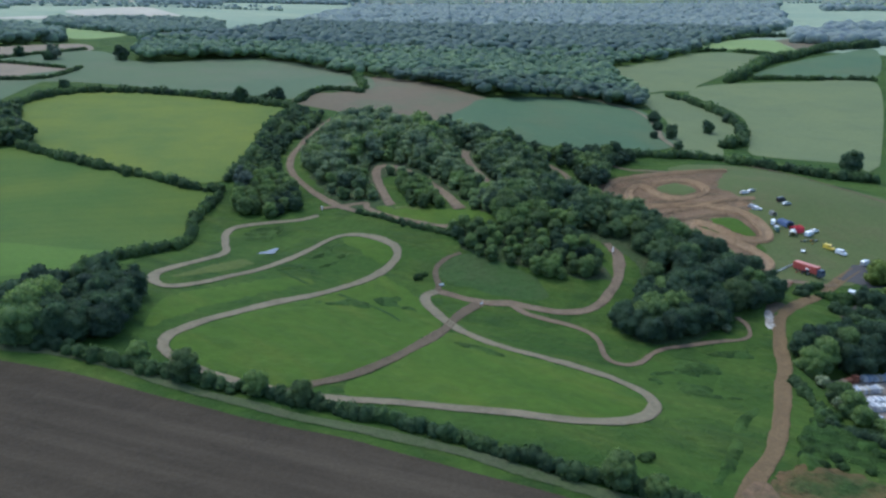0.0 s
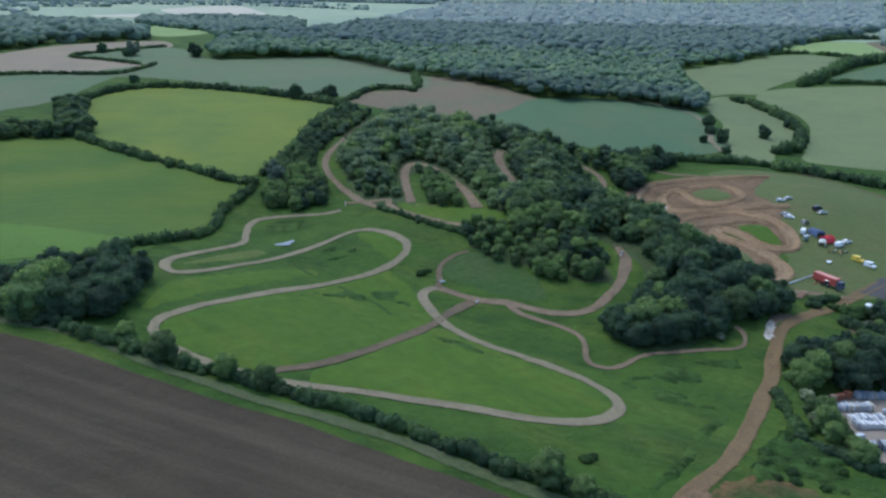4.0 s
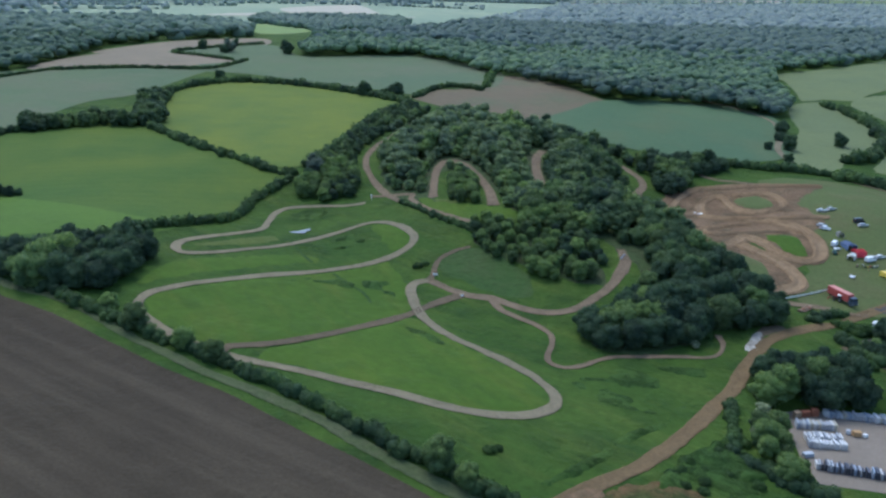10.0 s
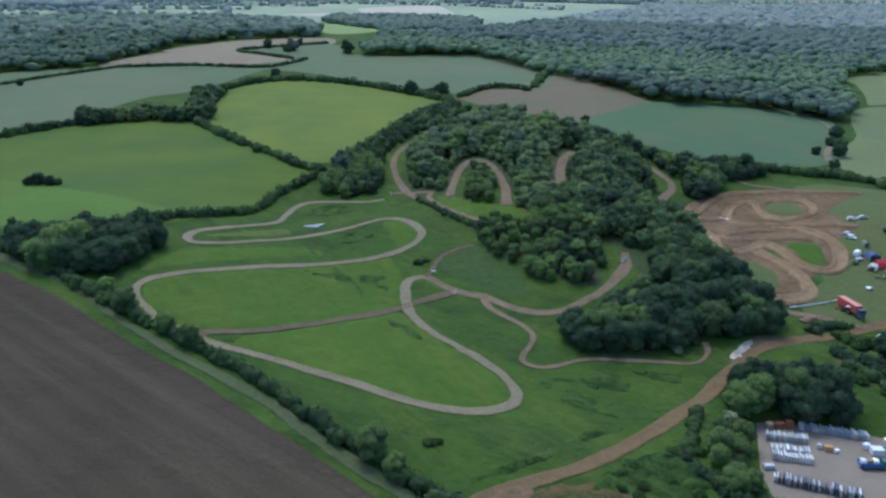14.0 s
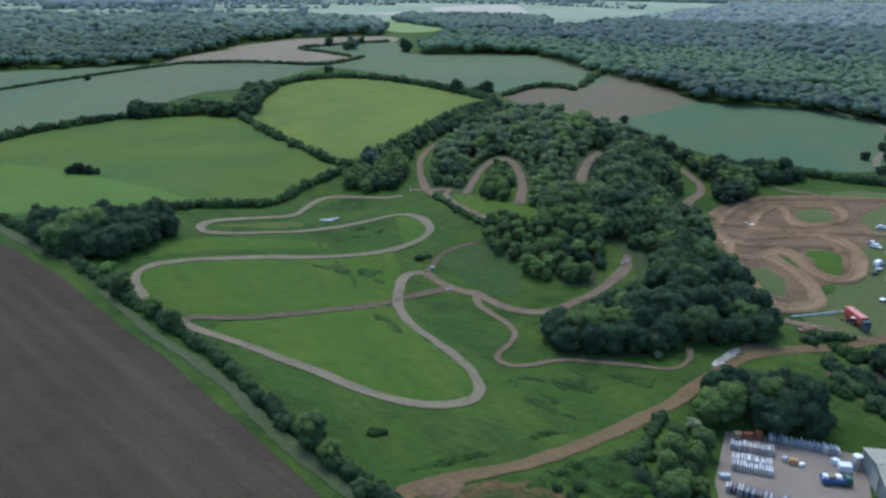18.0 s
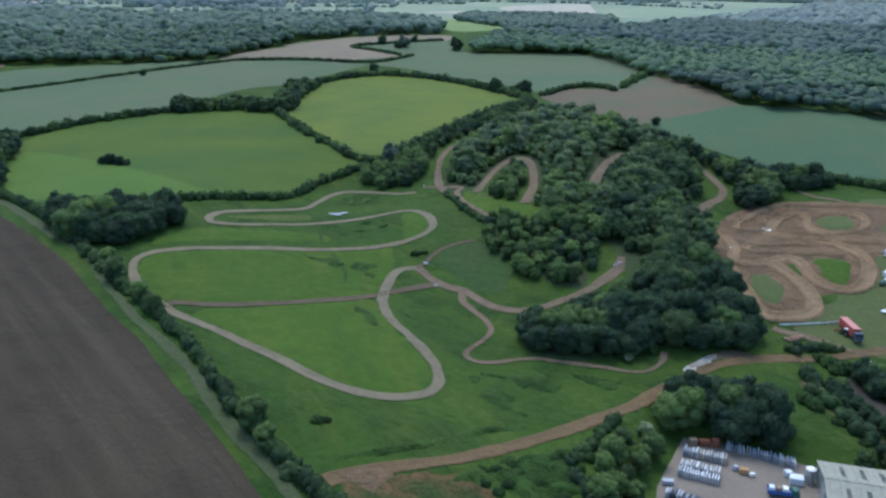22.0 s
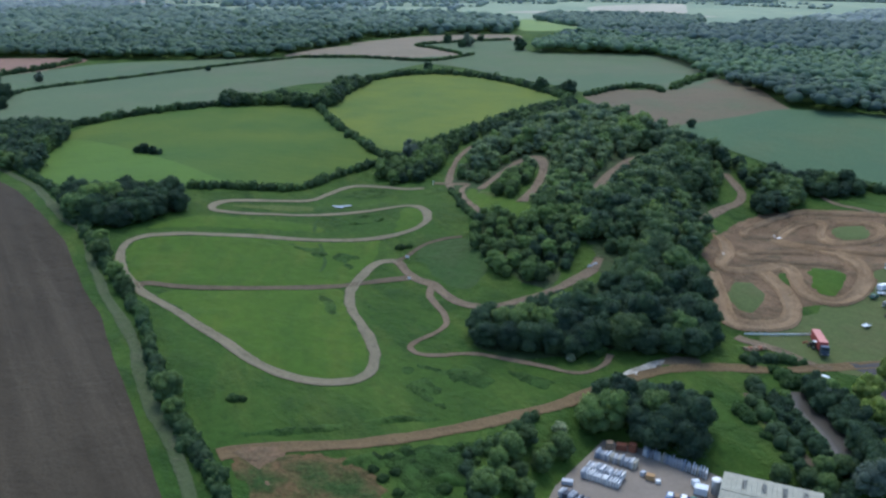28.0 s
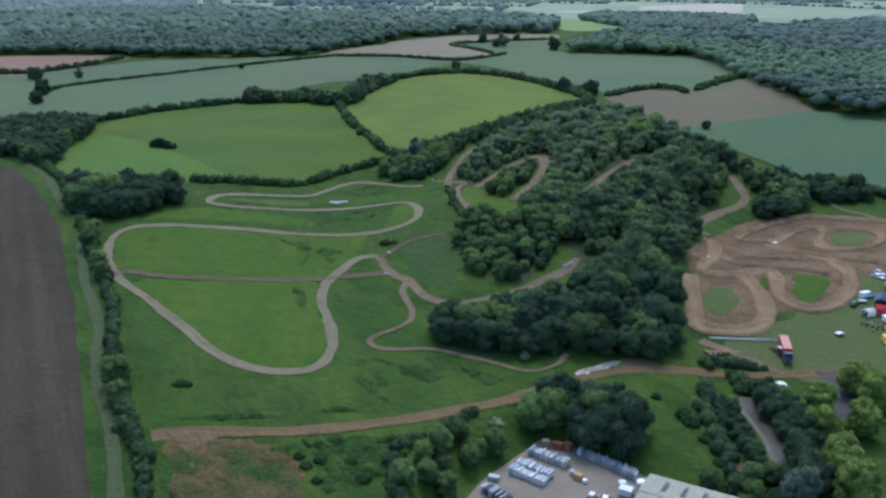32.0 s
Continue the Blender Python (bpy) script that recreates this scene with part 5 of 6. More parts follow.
# ---- far woods ----
def far_wood(outline, gap, tall, seed, label, mat, near=0.0, far=9e9):
    """Woodland too far and too dense to count: one mesh of uneven crowns of many sizes, each a few lumps, between two distances from the track."""
    rng = np.random.default_rng(seed)
    vs, fs, n = [], [], 0
    p = np.array(outline, float)
    lo, hi = np.maximum(p.min(0), (60 - far, -280 - far)), np.minimum(p.max(0), (60 + far, -280 + far))
    box = [(lo[0], lo[1]), (hi[0], lo[1]), (hi[0], hi[1]), (lo[0], hi[1])]
    spots = np.array(scatter(box, gap, seed, False))
    d = np.hypot(spots[:, 0] - 60, spots[:, 1] + 280)
    d = d + rng.normal(0, 60, len(d)) * (d > 600)
    spots = spots[inside(outline, spots[:, 0], spots[:, 1]) & (d >= near) & (d < far)]
    if not len(spots):
        return
    ground_z = height(spots[:, 0], spots[:, 1])
    for (x, y), base in zip(spots, ground_z):
        stand = noise.noise(Vector((x * 0.016, y * 0.016, seed)))
        k = rng.gamma(6.0, 1 / 6.0)
        r = gap * min(max(0.48 + 0.28 * k, 0.52), 1.2)
        h = tall * (0.86 + 0.22 * stand + rng.uniform(-0.1, 0.16) * k)
        parts = [(ICO2 if far < 700 else ICO1, 1.0, 0.0, 0.0, h - r * 0.68)]
        for _ in range(3 if far < 1000 else 1):
            a = rng.uniform(0, 2 * math.pi)
            parts.append((ICO1, rng.uniform(0.36, 0.62), r * 0.62 * math.cos(a), r * 0.62 * math.sin(a), h - r * rng.uniform(0.2, 0.95)))
        for ball, q, dx, dy, dz in parts:
            v, f = ball
            m = v * r * q * (1 + rng.uniform(-0.26, 0.26, (len(v), 1))) * (1.08, 1.08, 0.74)
            vs.append(m + (x + dx, y + dy, base + dz))
            fs.append(f + n)
            n += len(v)
    return tagged(new("far_wood", make_mesh("far_wood", np.concatenate(vs), np.concatenate(fs).tolist(), mat)), label, "wood", kind="stuff")


for outline, seed, label in ((FOREST_NORTH, 31, "broad dark green wood covering the far hills, leaves tinted for haze"), (FOREST_NORTH_WEST, 32, "broad dark green wood on the north-western skyline, leaves tinted for haze")):
    # Each farther ring gets leaves coloured for more haze.
    for gap, tall, near, far, mat in ((4.7, 11, 0, 690, M_FAR_HAZED), (6.2, 12, 690, 980, M_FAR_HAZED), (11.0, 14, 980, 1500, M_FARTHER_HAZED), (19.0, 15, 1500, 3200, M_HAZE)):
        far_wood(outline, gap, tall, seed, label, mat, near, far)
far_wood(FAR_PLANTATION, 9.0, 9, 33, "dark even plantation among far fields, leaves tinted for haze", M_FARTHER_HAZED, 0, 1900)


# ---- far country: fields, hedgerows and woods towards the skyline ----
def far_country():
    rng = np.random.default_rng(77)
    mats = (M_STRAW, M_HAZYGREEN, M_HAZYGREEN, M_LIME, M_TAN, M_HAZYGREEN, M_STRAW, M_PALE)
    words = ("straw-coloured", "pale green", "hazy green", "sunlit lime green", "tan", "pale green", "straw-coloured", "soft green")
    woods = []
    row = 1250.0
    while row < 4300:
        deep = row * 0.16
        bearing = -64.0
        while bearing < 40:
            wide = rng.uniform(5, 13) * (1400 / row) ** 0.3
            a0, a1 = radians(bearing + 0.25), radians(bearing + wide - 0.25)
            bearing += wide
            r0, r1 = row * rng.uniform(1.0, 1.03), (row + deep) * rng.uniform(0.95, 1.0)
            ring = [(60 + r * math.sin(a), -280 + r * math.cos(a)) for r, a in ((r0, a0), (r0, (a0 + a1) / 2), (r0, a1), (r1, a1), (r1, (a0 + a1) / 2), (r1, a0))]
            cx, cy = np.mean(ring, 0)
            if any(inside(w, np.array([q[0] for q in ring + [(cx, cy)]]), np.array([q[1] for q in ring + [(cx, cy)]])).any() for w in (FOREST_NORTH, FOREST_NORTH_WEST, FAR_PLANTATION, FAR_PALE, FAR_LIME)):
                continue
            k = rng.integers(0, 12)
            if k < 8:
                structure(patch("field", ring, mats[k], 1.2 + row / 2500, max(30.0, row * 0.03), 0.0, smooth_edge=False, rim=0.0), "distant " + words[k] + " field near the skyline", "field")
            woods.append((ring, k >= 8))
        row += deep
    vs, fs, n = [], [], 0
    for ring, full in woods:
        spots = []
        for (a, b), (c, d) in zip(ring, ring[1:] + ring[:1]):
            long = math.hypot(c - a, d - b)
            for t in np.arange(0, 1, 16 / max(long, 17)):
                if rng.random() < 0.75:
                    spots.append((a + t * (c - a), b + t * (d - b), rng.uniform(3.5, 8)))
        if full:
            p = np.array(ring)
            for x, y in zip(rng.uniform(p[:, 0].min(), p[:, 0].max(), 260), rng.uniform(p[:, 1].min(), p[:, 1].max(), 260)):
                if inside(ring, np.array([x]), np.array([y]))[0]:
                    spots.append((x, y, rng.uniform(9, 14)))
        for x, y, r in spots:
            v, f = ICO1
            q = v * r * (1 + rng.uniform(-0.25, 0.25, (len(v), 1))) * (1.25, 1.25, 0.8)
            vs.append(q + (x, y, float(height(x, y)) + r * 0.5))
            fs += (f + n).tolist()
            n += len(v)
    # Haze over these hedgerows is only in their pale blue-green leaf colour.
    tagged(new("far_hedgerows", make_mesh("far_hedgerows", np.concatenate(vs), fs, M_HAZE)), "distant hedgerows and copses between pale fields, leaves tinted for haze", "hedgerow", kind="stuff")


far_country()


# ---- shaping helpers for built things ----
def boxes(*rows, bevel=0.0):
    """One bmesh of boxes: (centre x, y, z, size x, y, z)."""
    bm = bmesh.new()
    for x, y, z, a, b, c in rows:
        bmesh.ops.create_cube(bm, size=1, matrix=Matrix.Translation((x, y, z)) @ Matrix.Diagonal((a, b, c, 1)))
    if bevel:
        bmesh.ops.bevel(bm, geom=bm.edges[:], offset=bevel, segments=1, affect="EDGES")
    return bm


def loft(profile, half, top_in=0.0):
    """A body from a side outline (x, z), as wide as half each way, narrower by top_in at its top."""
    bm = bmesh.new()
    zs = [z for _, z in profile]
    lo, hi = min(zs), max(zs)

    def wide(z):
        return half - top_in * max(0.0, (z - lo) / (hi - lo)) ** 1.5

    left = [bm.verts.new((x, -wide(z), z)) for x, z in profile]
    right = [bm.verts.new((x, wide(z), z)) for x, z in profile]
    bm.faces.new(left)
    bm.faces.new(right[::-1])
    for i in range(len(profile)):
        j = (i + 1) % len(profile)
        bm.faces.new((left[j], left[i], right[i], right[j]))
    bmesh.ops.recalc_face_normals(bm, faces=bm.faces[:])
    bmesh.ops.bevel(bm, geom=bm.edges[:], offset=0.04, segments=1, affect="EDGES")
    return bm


def tube(a, b, r0, r1=None, seg=10):
    bm = bmesh.new()
    a, b = Vector(a), Vector(b)
    m = Matrix.Translation((a + b) / 2) @ (b - a).to_track_quat("Z", "Y").to_matrix().to_4x4()
    bmesh.ops.create_cone(bm, cap_ends=True, segments=seg, radius1=r0, radius2=r0 if r1 is None else r1, depth=(b - a).length, matrix=m)
    return bm


M_TYRE = plain_mat("tyre_rubber", (0.025, 0.025, 0.025), 0.9)
M_RIM = plain_mat("wheel_rim", (0.35, 0.35, 0.36), 0.35, 0.8)
M_GLASS = plain_mat("dark_window_glass", (0.03, 0.035, 0.04), 0.08, 0.0, 0.6, 0.05)
M_LAMP = plain_mat("lamp_lens", (0.75, 0.75, 0.7), 0.15)
M_REDLAMP = plain_mat("tail_lamp_lens", (0.4, 0.02, 0.02), 0.2)
M_WHITE = plain_mat("white_paint", (0.78, 0.79, 0.8), 0.35)
M_SILVERP = plain_mat("silver_paint", (0.5, 0.53, 0.56), 0.3, 0.4)
M_BLACKP = plain_mat("black_paint", (0.03, 0.033, 0.04), 0.25)
M_BLUEP = plain_mat("blue_paint", (0.05, 0.12, 0.32), 0.4)
M_DARKCAB = plain_mat("dark_cab_paint", (0.06, 0.08, 0.12), 0.4)
M_REDP = plain_mat("red_paint", (0.42, 0.085, 0.07), 0.5)
M_YELLOWP = plain_mat("yellow_paint", (0.75, 0.55, 0.08), 0.4)
M_GREENP = plain_mat("dark_green_paint", (0.04, 0.12, 0.09), 0.45)
M_CANVAS = plain_mat("white_canvas", (0.82, 0.82, 0.8), 0.8)
M_REDCLOTH = plain_mat("red_canvas", (0.58, 0.05, 0.07), 0.8)
M_BLUECLOTH = plain_mat("blue_canvas", (0.12, 0.17, 0.3), 0.8)
M_GREYCLOTH = plain_mat("grey_canvas", (0.28, 0.28, 0.26), 0.8)
M_STEEL = plain_mat("galvanised_steel", (0.5, 0.52, 0.53), 0.45, 0.7)
M_TIMBER = plain_mat("weathered_timber", (0.28, 0.2, 0.13), 0.9, wear=0.35)
M_CARD = plain_mat("cardboard_box", (0.42, 0.26, 0.12), 0.9)
M_RUST = plain_mat("rusty_steel", (0.24, 0.09, 0.05), 0.85, wear=0.4)
M_ROOF = plain_mat("pale_roof_sheet", (0.285, 0.278, 0.218), 0.6, 0.0, 0.3, 0.2, 0.6)
M_SKYLIGHT = plain_mat("roof_skylight", (0.17, 0.17, 0.15), 0.35)
M_CLAD = plain_mat("grey_green_cladding", (0.34, 0.38, 0.37), 0.6, wear=0.1, scale=0.8)
M_MAST = plain_mat("dull_steel", (0.2, 0.21, 0.21), 0.6, 0.3)
M_WRAP = plain_mat("plastic_wrap", (0.66, 0.7, 0.74), 0.35)
STONES = [plain_mat(n, c, 0.5, wear=0.25, scale=2.0) for n, c in (("white_stone", (0.64, 0.65, 0.66)), ("grey_stone", (0.42, 0.45, 0.5)), ("blue_grey_stone", (0.3, 0.36, 0.46)), ("dark_stone", (0.07, 0.08, 0.11)), ("buff_stone", (0.5, 0.47, 0.38)))]


def level(x, y):
    return float(height(x, y))


def wheel(parent, x, y, r, wide):
    w = part("wheel", tube((x, y - wide / 2, r), (x, y + wide / 2, r), r * 0.6, seg=8), M_RIM, parent)
    bm = bmesh.new()
    for k in range(14):
        a0, a1 = 2 * math.pi * k / 14, 2 * math.pi * (k + 1) / 14
        ring = []
        for a in (a0, a1):
            c, s = math.cos(a), math.sin(a)
            ring.append([bm.verts.new((x + q * c, y + h, r + q * s)) for q, h in ((r * 0.58, -wide / 2), (r, -wide / 2), (r, wide / 2), (r * 0.58, wide / 2))])
        for i in range(4):
            j = (i + 1) % 4
            bm.faces.new((ring[0][i], ring[0][j], ring[1][j], ring[1][i]))
    bmesh.ops.remove_doubles(bm, verts=bm.verts[:], dist=1e-4)
    part("tyre", bm, M_TYRE, w)


def car(x, y, turn, paint, label, long=4.3, group="parked cars", van=False):
    ob = thing("van" if van else "car", label, "van" if van else "car", pose(x, y, level(x, y) + 0.12, 0, 0, turn), group)
    h = long / 2
    if van:
        body = [(-h, 0.35), (-h, 1.95), (-h + 0.25, 2.15), (h - 1.35, 2.15), (h - 0.65, 1.25), (h, 1.0), (h, 0.35)]
        part("body", loft(body, 0.95, 0.1), paint, ob)
        part("windscreen", boxes((h - 0.98, 0, 1.72, 0.06, 1.5, 0.75)), M_GLASS, ob).matrix_basis = Matrix.Translation((h - 0.98, 0, 1.72)) @ Matrix.Rotation(radians(-38), 4, "Y") @ Matrix.Translation((-(h - 0.98), 0, -1.72))
        for s in (-1, 1):
            part("side_window", boxes((h - 1.6, s * 0.915, 1.6, 0.75, 0.03, 0.5)), M_GLASS, ob)
    else:
        part("body", loft([(-h, 0.35), (-h, 0.85), (-h + 0.15, 0.98), (h - 1.2, 0.98), (h - 0.15, 0.8), (h, 0.6), (h, 0.35)], 0.88, 0.04), paint, ob)
        part("roof", loft([(-h + 0.55, 1.34), (-h + 0.7, 1.44), (0.35, 1.46), (0.5, 1.38)], 0.68, 0.05), paint, ob)
        part("cabin_glass", loft([(-h + 0.2, 0.96), (-h + 0.6, 1.36), (0.45, 1.38), (h - 1.15, 0.96)], 0.78, 0.12), M_GLASS, ob)
        for s in (-1, 1):
            for px in (-0.35, h - 1.2):
                bm = tube((px, s * 0.78, 0.95), (px - (0.55 if px > 0 else 0.0), s * 0.69, 1.4), 0.04, seg=6)
                part("pillar", bm, paint, ob)
    for s in (-1, 1):
        part("headlight", boxes((h - 0.03, s * 0.62, 0.68, 0.1, 0.34, 0.16)), M_LAMP, ob)
        part("tail_light", boxes((-h + 0.02, s * 0.7, 0.8, 0.08, 0.22, 0.2)), M_REDLAMP, ob)
        for px in (-h + 0.8, h - 0.8):
            wheel(ob, px, s * 0.8, 0.32, 0.2)
    return ob


car(168.8, 78.6, 8, M_WHITE, "white parked hatchback on the paddock grass")
car(173.2, 80.4, 25, M_SILVERP, "pale silver parked car beside a white one")
car(164.2, 60.0, -38, M_SILVERP, "silver parked car at the arena's edge")
car(164.6, 56.8, -30, M_WHITE, "white and blue parked car at the arena's edge")
car(180.6, 65.0, 14, M_BLACKP, "black parked people carrier on the paddock", 4.7, van=True)
car(181.2, 60.8, 20, M_SILVERP, "silver parked estate car beside a black van", 4.6)
car(164.4, 40.6, 60, M_WHITE, "white pickup-sized van parked by the tents", 4.8, van=True)
car(162.6, 33.4, 75, M_GREENP, "small dark green car with pale roof", 3.7)
car(174.6, 28.0, 35, M_WHITE, "white van with its rear open beside the tents", 4.8, van=True)
car(179.2, 31.4, 25, M_WHITE, "white parked car behind the van")
car(176.4, 14.8, -62, M_YELLOWP, "bright yellow parked van", 4.6, van=True)
car(178.8, 9.6, -62, M_WHITE, "white van with dark rear parked behind a yellow one", 4.4, van=True)
car(183.2, -0.8, 25, M_SILVERP, "grey van parked on the dark hardstanding", 4.8, van=True)


def tent(x, y, turn, long, wide, tall, cloth, label):
    """A pitched frame tent with open legs."""
    ob = thing("tent", label, "tent", pose(x, y, level(x, y) + 0.05, 0, 0, turn))
    h, w = long / 2, wide / 2
    bm = bmesh.new()
    v = [bm.verts.new(c) for c in ((-h, -w, tall * 0.72), (h, -w, tall * 0.72), (h, w, tall * 0.72), (-h, w, tall * 0.72), (-h * 0.8, 0, tall), (h * 0.8, 0, tall))]
    for f in ((0, 1, 5, 4), (2, 3, 4, 5), (3, 0, 4), (1, 2, 5)):
        bm.faces.new([v[i] for i in f])
    bmesh.ops.solidify(bm, geom=bm.faces[:], thickness=0.05)
    part("roof", bm, cloth, ob)
    for s in (-1, 1):
        part("side_wall", boxes((0, s * (w - 0.04), tall * 0.36, long - 0.1, 0.05, tall * 0.7)), cloth, ob)
        for e in (-1, 1):
            part("leg", tube((e * (h - 0.1), s * (w - 0.12), 0), (e * (h - 0.1), s * (w - 0.12), tall * 0.75), 0.04, seg=6), M_STEEL, ob)
    return ob


tent(169.4, 39.0, -78, 6.5, 4.0, 2.7, M_BLUECLOTH, "dark blue awning tent in a row of tents")
tent(171.4, 32.4, 12, 4.4, 4.2, 3.0, M_REDCLOTH, "bright red pitched awning tent")
tent(168.0, 29.4, 60, 4.4, 2.8, 2.4, M_CANVAS, "white canvas awning beside a red tent")
tent(168.9, 50.0, -80, 3.0, 2.2, 2.2, M_GREYCLOTH, "small grey shelter beside the arena")


def flat_trailer(x, y, turn, label, deck):
    ob = thing("flat_trailer", label, "trailer", pose(x, y, level(x, y) + 0.12, 0, 0, turn))
    part("deck", boxes((0, 0, 0.62, 2.6, 1.6, 0.1), bevel=0.02), deck, ob)
    part("drawbar", tube((1.3, 0, 0.55), (2.4, 0, 0.45), 0.05, seg=6), M_STEEL, ob)
    for s in (-1, 1):
        part("side_board", boxes((0, s * 0.78, 0.8, 2.6, 0.04, 0.28)), deck, ob)
        wheel(ob, -0.1, s * 0.85, 0.28, 0.16)


flat_trailer(163.6, 12.4, 60, "small pale flat trailer on worn grass", M_WHITE)
flat_trailer(164.4, 36.6, 20, "small white open trailer beside a van", M_WHITE)


def motorbike(x, y, turn, paint, label):
    ob = thing("motorbike", label, "motorbike", pose(x, y, level(x, y) + 0.12, 0, 0, turn), "dirt bikes on the paddock")
    part("frame", boxes((0, 0, 0.62, 0.7, 0.16, 0.3), (0.1, 0, 0.85, 0.4, 0.2, 0.16), bevel=0.03), paint, ob)
    part("seat", boxes((-0.35, 0, 0.92, 0.7, 0.18, 0.08), bevel=0.03), M_TYRE, ob)
    part("fork", tube((0.4, 0, 0.95), (0.65, 0, 0.34), 0.05, seg=6), M_STEEL, ob)
    part("handlebar", tube((0.38, -0.38, 1.08), (0.38, 0.38, 1.08), 0.03, seg=6), M_STEEL, ob)
    for px in (-0.68, 0.68):
        wheel(ob, px, 0, 0.34, 0.1)


for i, (bx, by) in enumerate(((168.2, 22.4), (169.4, 21.8), (170.6, 22.6), (171.9, 21.6), (173.0, 22.5), (174.6, 22.2), (175.8, 23.0), (171.6, 19.6))):
    motorbike(bx, by, 40 + i * 33, (M_REDP, M_BLUEP, M_WHITE, M_YELLOWP, M_REDP, M_WHITE, M_GREENP, M_YELLOWP)[i], "small dirt bike standing on the grass")


def lorry():
    ob = thing("box_lorry", "long red box lorry with a dark cab parked by the arena", "lorry", pose(153.9, -9.6, level(153.9, -9.6) + 0.1, 0, 0, -66))
    part("box", boxes((-1.2, 0, 2.45, 10.4, 2.5, 2.7), bevel=0.05), M_REDP, ob, "faded red box body")
    part("box_roof", boxes((-1.2, 0, 3.84, 10.3, 2.4, 0.06)), plain_mat("pale_red_roof", (0.5, 0.2, 0.17), 0.6), ob, "pale sun-faded roof")
    part("chassis", boxes((-0.4, 0, 0.9, 12.0, 1.0, 0.3)), M_BLACKP, ob)
    cab = part("cab", loft([(4.3, 0.6), (4.3, 3.0), (4.6, 3.2), (5.9, 3.1), (6.3, 1.9), (6.35, 0.6)], 1.2, 0.08), M_DARKCAB, ob, "dark slate blue cab")
    part("windscreen", boxes((6.16, 0, 2.45, 0.08, 2.0, 0.8)), M_GLASS, cab)
    for s in (-1, 1):
        part("side_window", boxes((5.5, s * 1.17, 2.4, 0.8, 0.04, 0.6)), M_GLASS, cab)
        part("headlight", boxes((6.36, s * 0.9, 1.0, 0.06, 0.35, 0.2)), M_LAMP, cab)
        for px in (-5.0, -3.7, 5.3):
            wheel(ob, px, s * 1.05, 0.5, 0.3)
    for s in (-0.62, 0.62):
        part("rear_door", boxes((-6.43, s, 2.4, 0.05, 1.18, 2.4)), M_REDP, ob)


lorry()


def tractor():
    ob = thing("tractor", "dark tractor with white cab roof and a rear loader", "tractor", pose(152.4, -10.2, level(152.4, -10.2) + 0.1, 0, 0, 150))
    part("bonnet", loft([(0.2, 0.7), (0.2, 1.5), (1.7, 1.35), (1.9, 0.8)], 0.4, 0.05), M_BLACKP, ob)
    part("cab_glass", loft([(-1.1, 1.0), (-0.95, 2.3), (0.15, 2.3), (0.35, 1.0)], 0.7, 0.1), M_GLASS, ob)
    part("cab_roof", boxes((-0.4, 0, 2.4, 1.5, 1.5, 0.16), bevel=0.04), M_WHITE, ob, "white cab roof")
    part("loader_arm", boxes((2.3, 0.5, 1.0, 2.2, 0.12, 0.16), (2.3, -0.5, 1.0, 2.2, 0.12, 0.16)), M_RUST, ob)
    part("bucket", boxes((3.4, 0, 0.5, 0.5, 1.7, 0.6), bevel=0.05), M_RUST, ob)
    for s in (-1, 1):
        wheel(ob, -0.7, s * 0.85, 0.75, 0.45)
        wheel(ob, 1.4, s * 0.75, 0.45, 0.3)


tractor()


# ---- barrier, timber, sheets and boards ----
def barrier():
    ob = thing("arena_barrier", "low white board barrier along the arena's edge", "barrier", pose(0, 0, 0))
    a, b = np.array((133.0, -16.2)), np.array((152.4, -0.6))
    n = 20
    for i in range(n):
        p, q = a + (b - a) * i / n, a + (b - a) * (i + 0.93) / n
        m = (p + q) / 2
        turn = math.atan2(*(q - p)[::-1])
        bm = boxes((0, 0, 0.45, float(np.hypot(*(q - p))), 0.12, 0.5 + 0.1 * (i % 3)), bevel=0.02)
        bmesh.ops.transform(bm, matrix=Matrix.Translation((*m, level(*m) + 0.15)) @ Matrix.Rotation(turn, 4, "Z"), verts=bm.verts[:])
        part("board", bm, M_CANVAS if i % 5 else M_WRAP, ob)
        bm = tube((*p, level(*p) - 0.2), (*p, level(*p) + 1.0), 0.06, seg=6)
        part("post", bm, M_TIMBER, ob)


barrier()


def log_pile():
    ob = thing("scrap_pile", "low pile of rusty scrap and old timber in a row", "pile", pose(138.4, -22.6, level(138.4, -22.6) + 0.05, 0, 0, 48))
    rng = np.random.default_rng(4)
    for i in range(14):
        x = -3.4 + 0.5 * i
        if i % 3 == 0:
            bm = boxes((x, rng.uniform(-0.5, 0.5), 0.45, 0.9, 1.3, 0.8 + 0.3 * rng.random()), bevel=0.05)
            part("crate", bm, M_RUST if i % 2 else M_TIMBER, ob)
        else:
            part("log", tube((x, -1.1, 0.35), (x + rng.uniform(-0.4, 0.4), 1.1, 0.5 + 0.5 * rng.random()), 0.22, 0.18, 8), M_TIMBER, ob)


log_pile()


def sheet(x, y, turn, a, b, label, name="tarpaulin"):
    """A loose crumpled white sheet."""
    rng = np.random.default_rng(int(abs(x * 10)))
    ob = thing(name, label, "sheet", pose(x, y, level(x, y) + 0.35, 0, 0, turn))
    bm = bmesh.new()
    bmesh.ops.create_grid(bm, x_segments=7, y_segments=5, size=0.5)
    for v in bm.verts:
        v.co.z = 0.12 + rng.uniform(0, 0.28)
        v.co.x *= a * (1 - 0.5 * abs(v.co.y))
        v.co.y *= b
    bmesh.ops.solidify(bm, geom=bm.faces[:], thickness=0.05)
    part("cloth", bm, M_CANVAS, ob)
    return ob


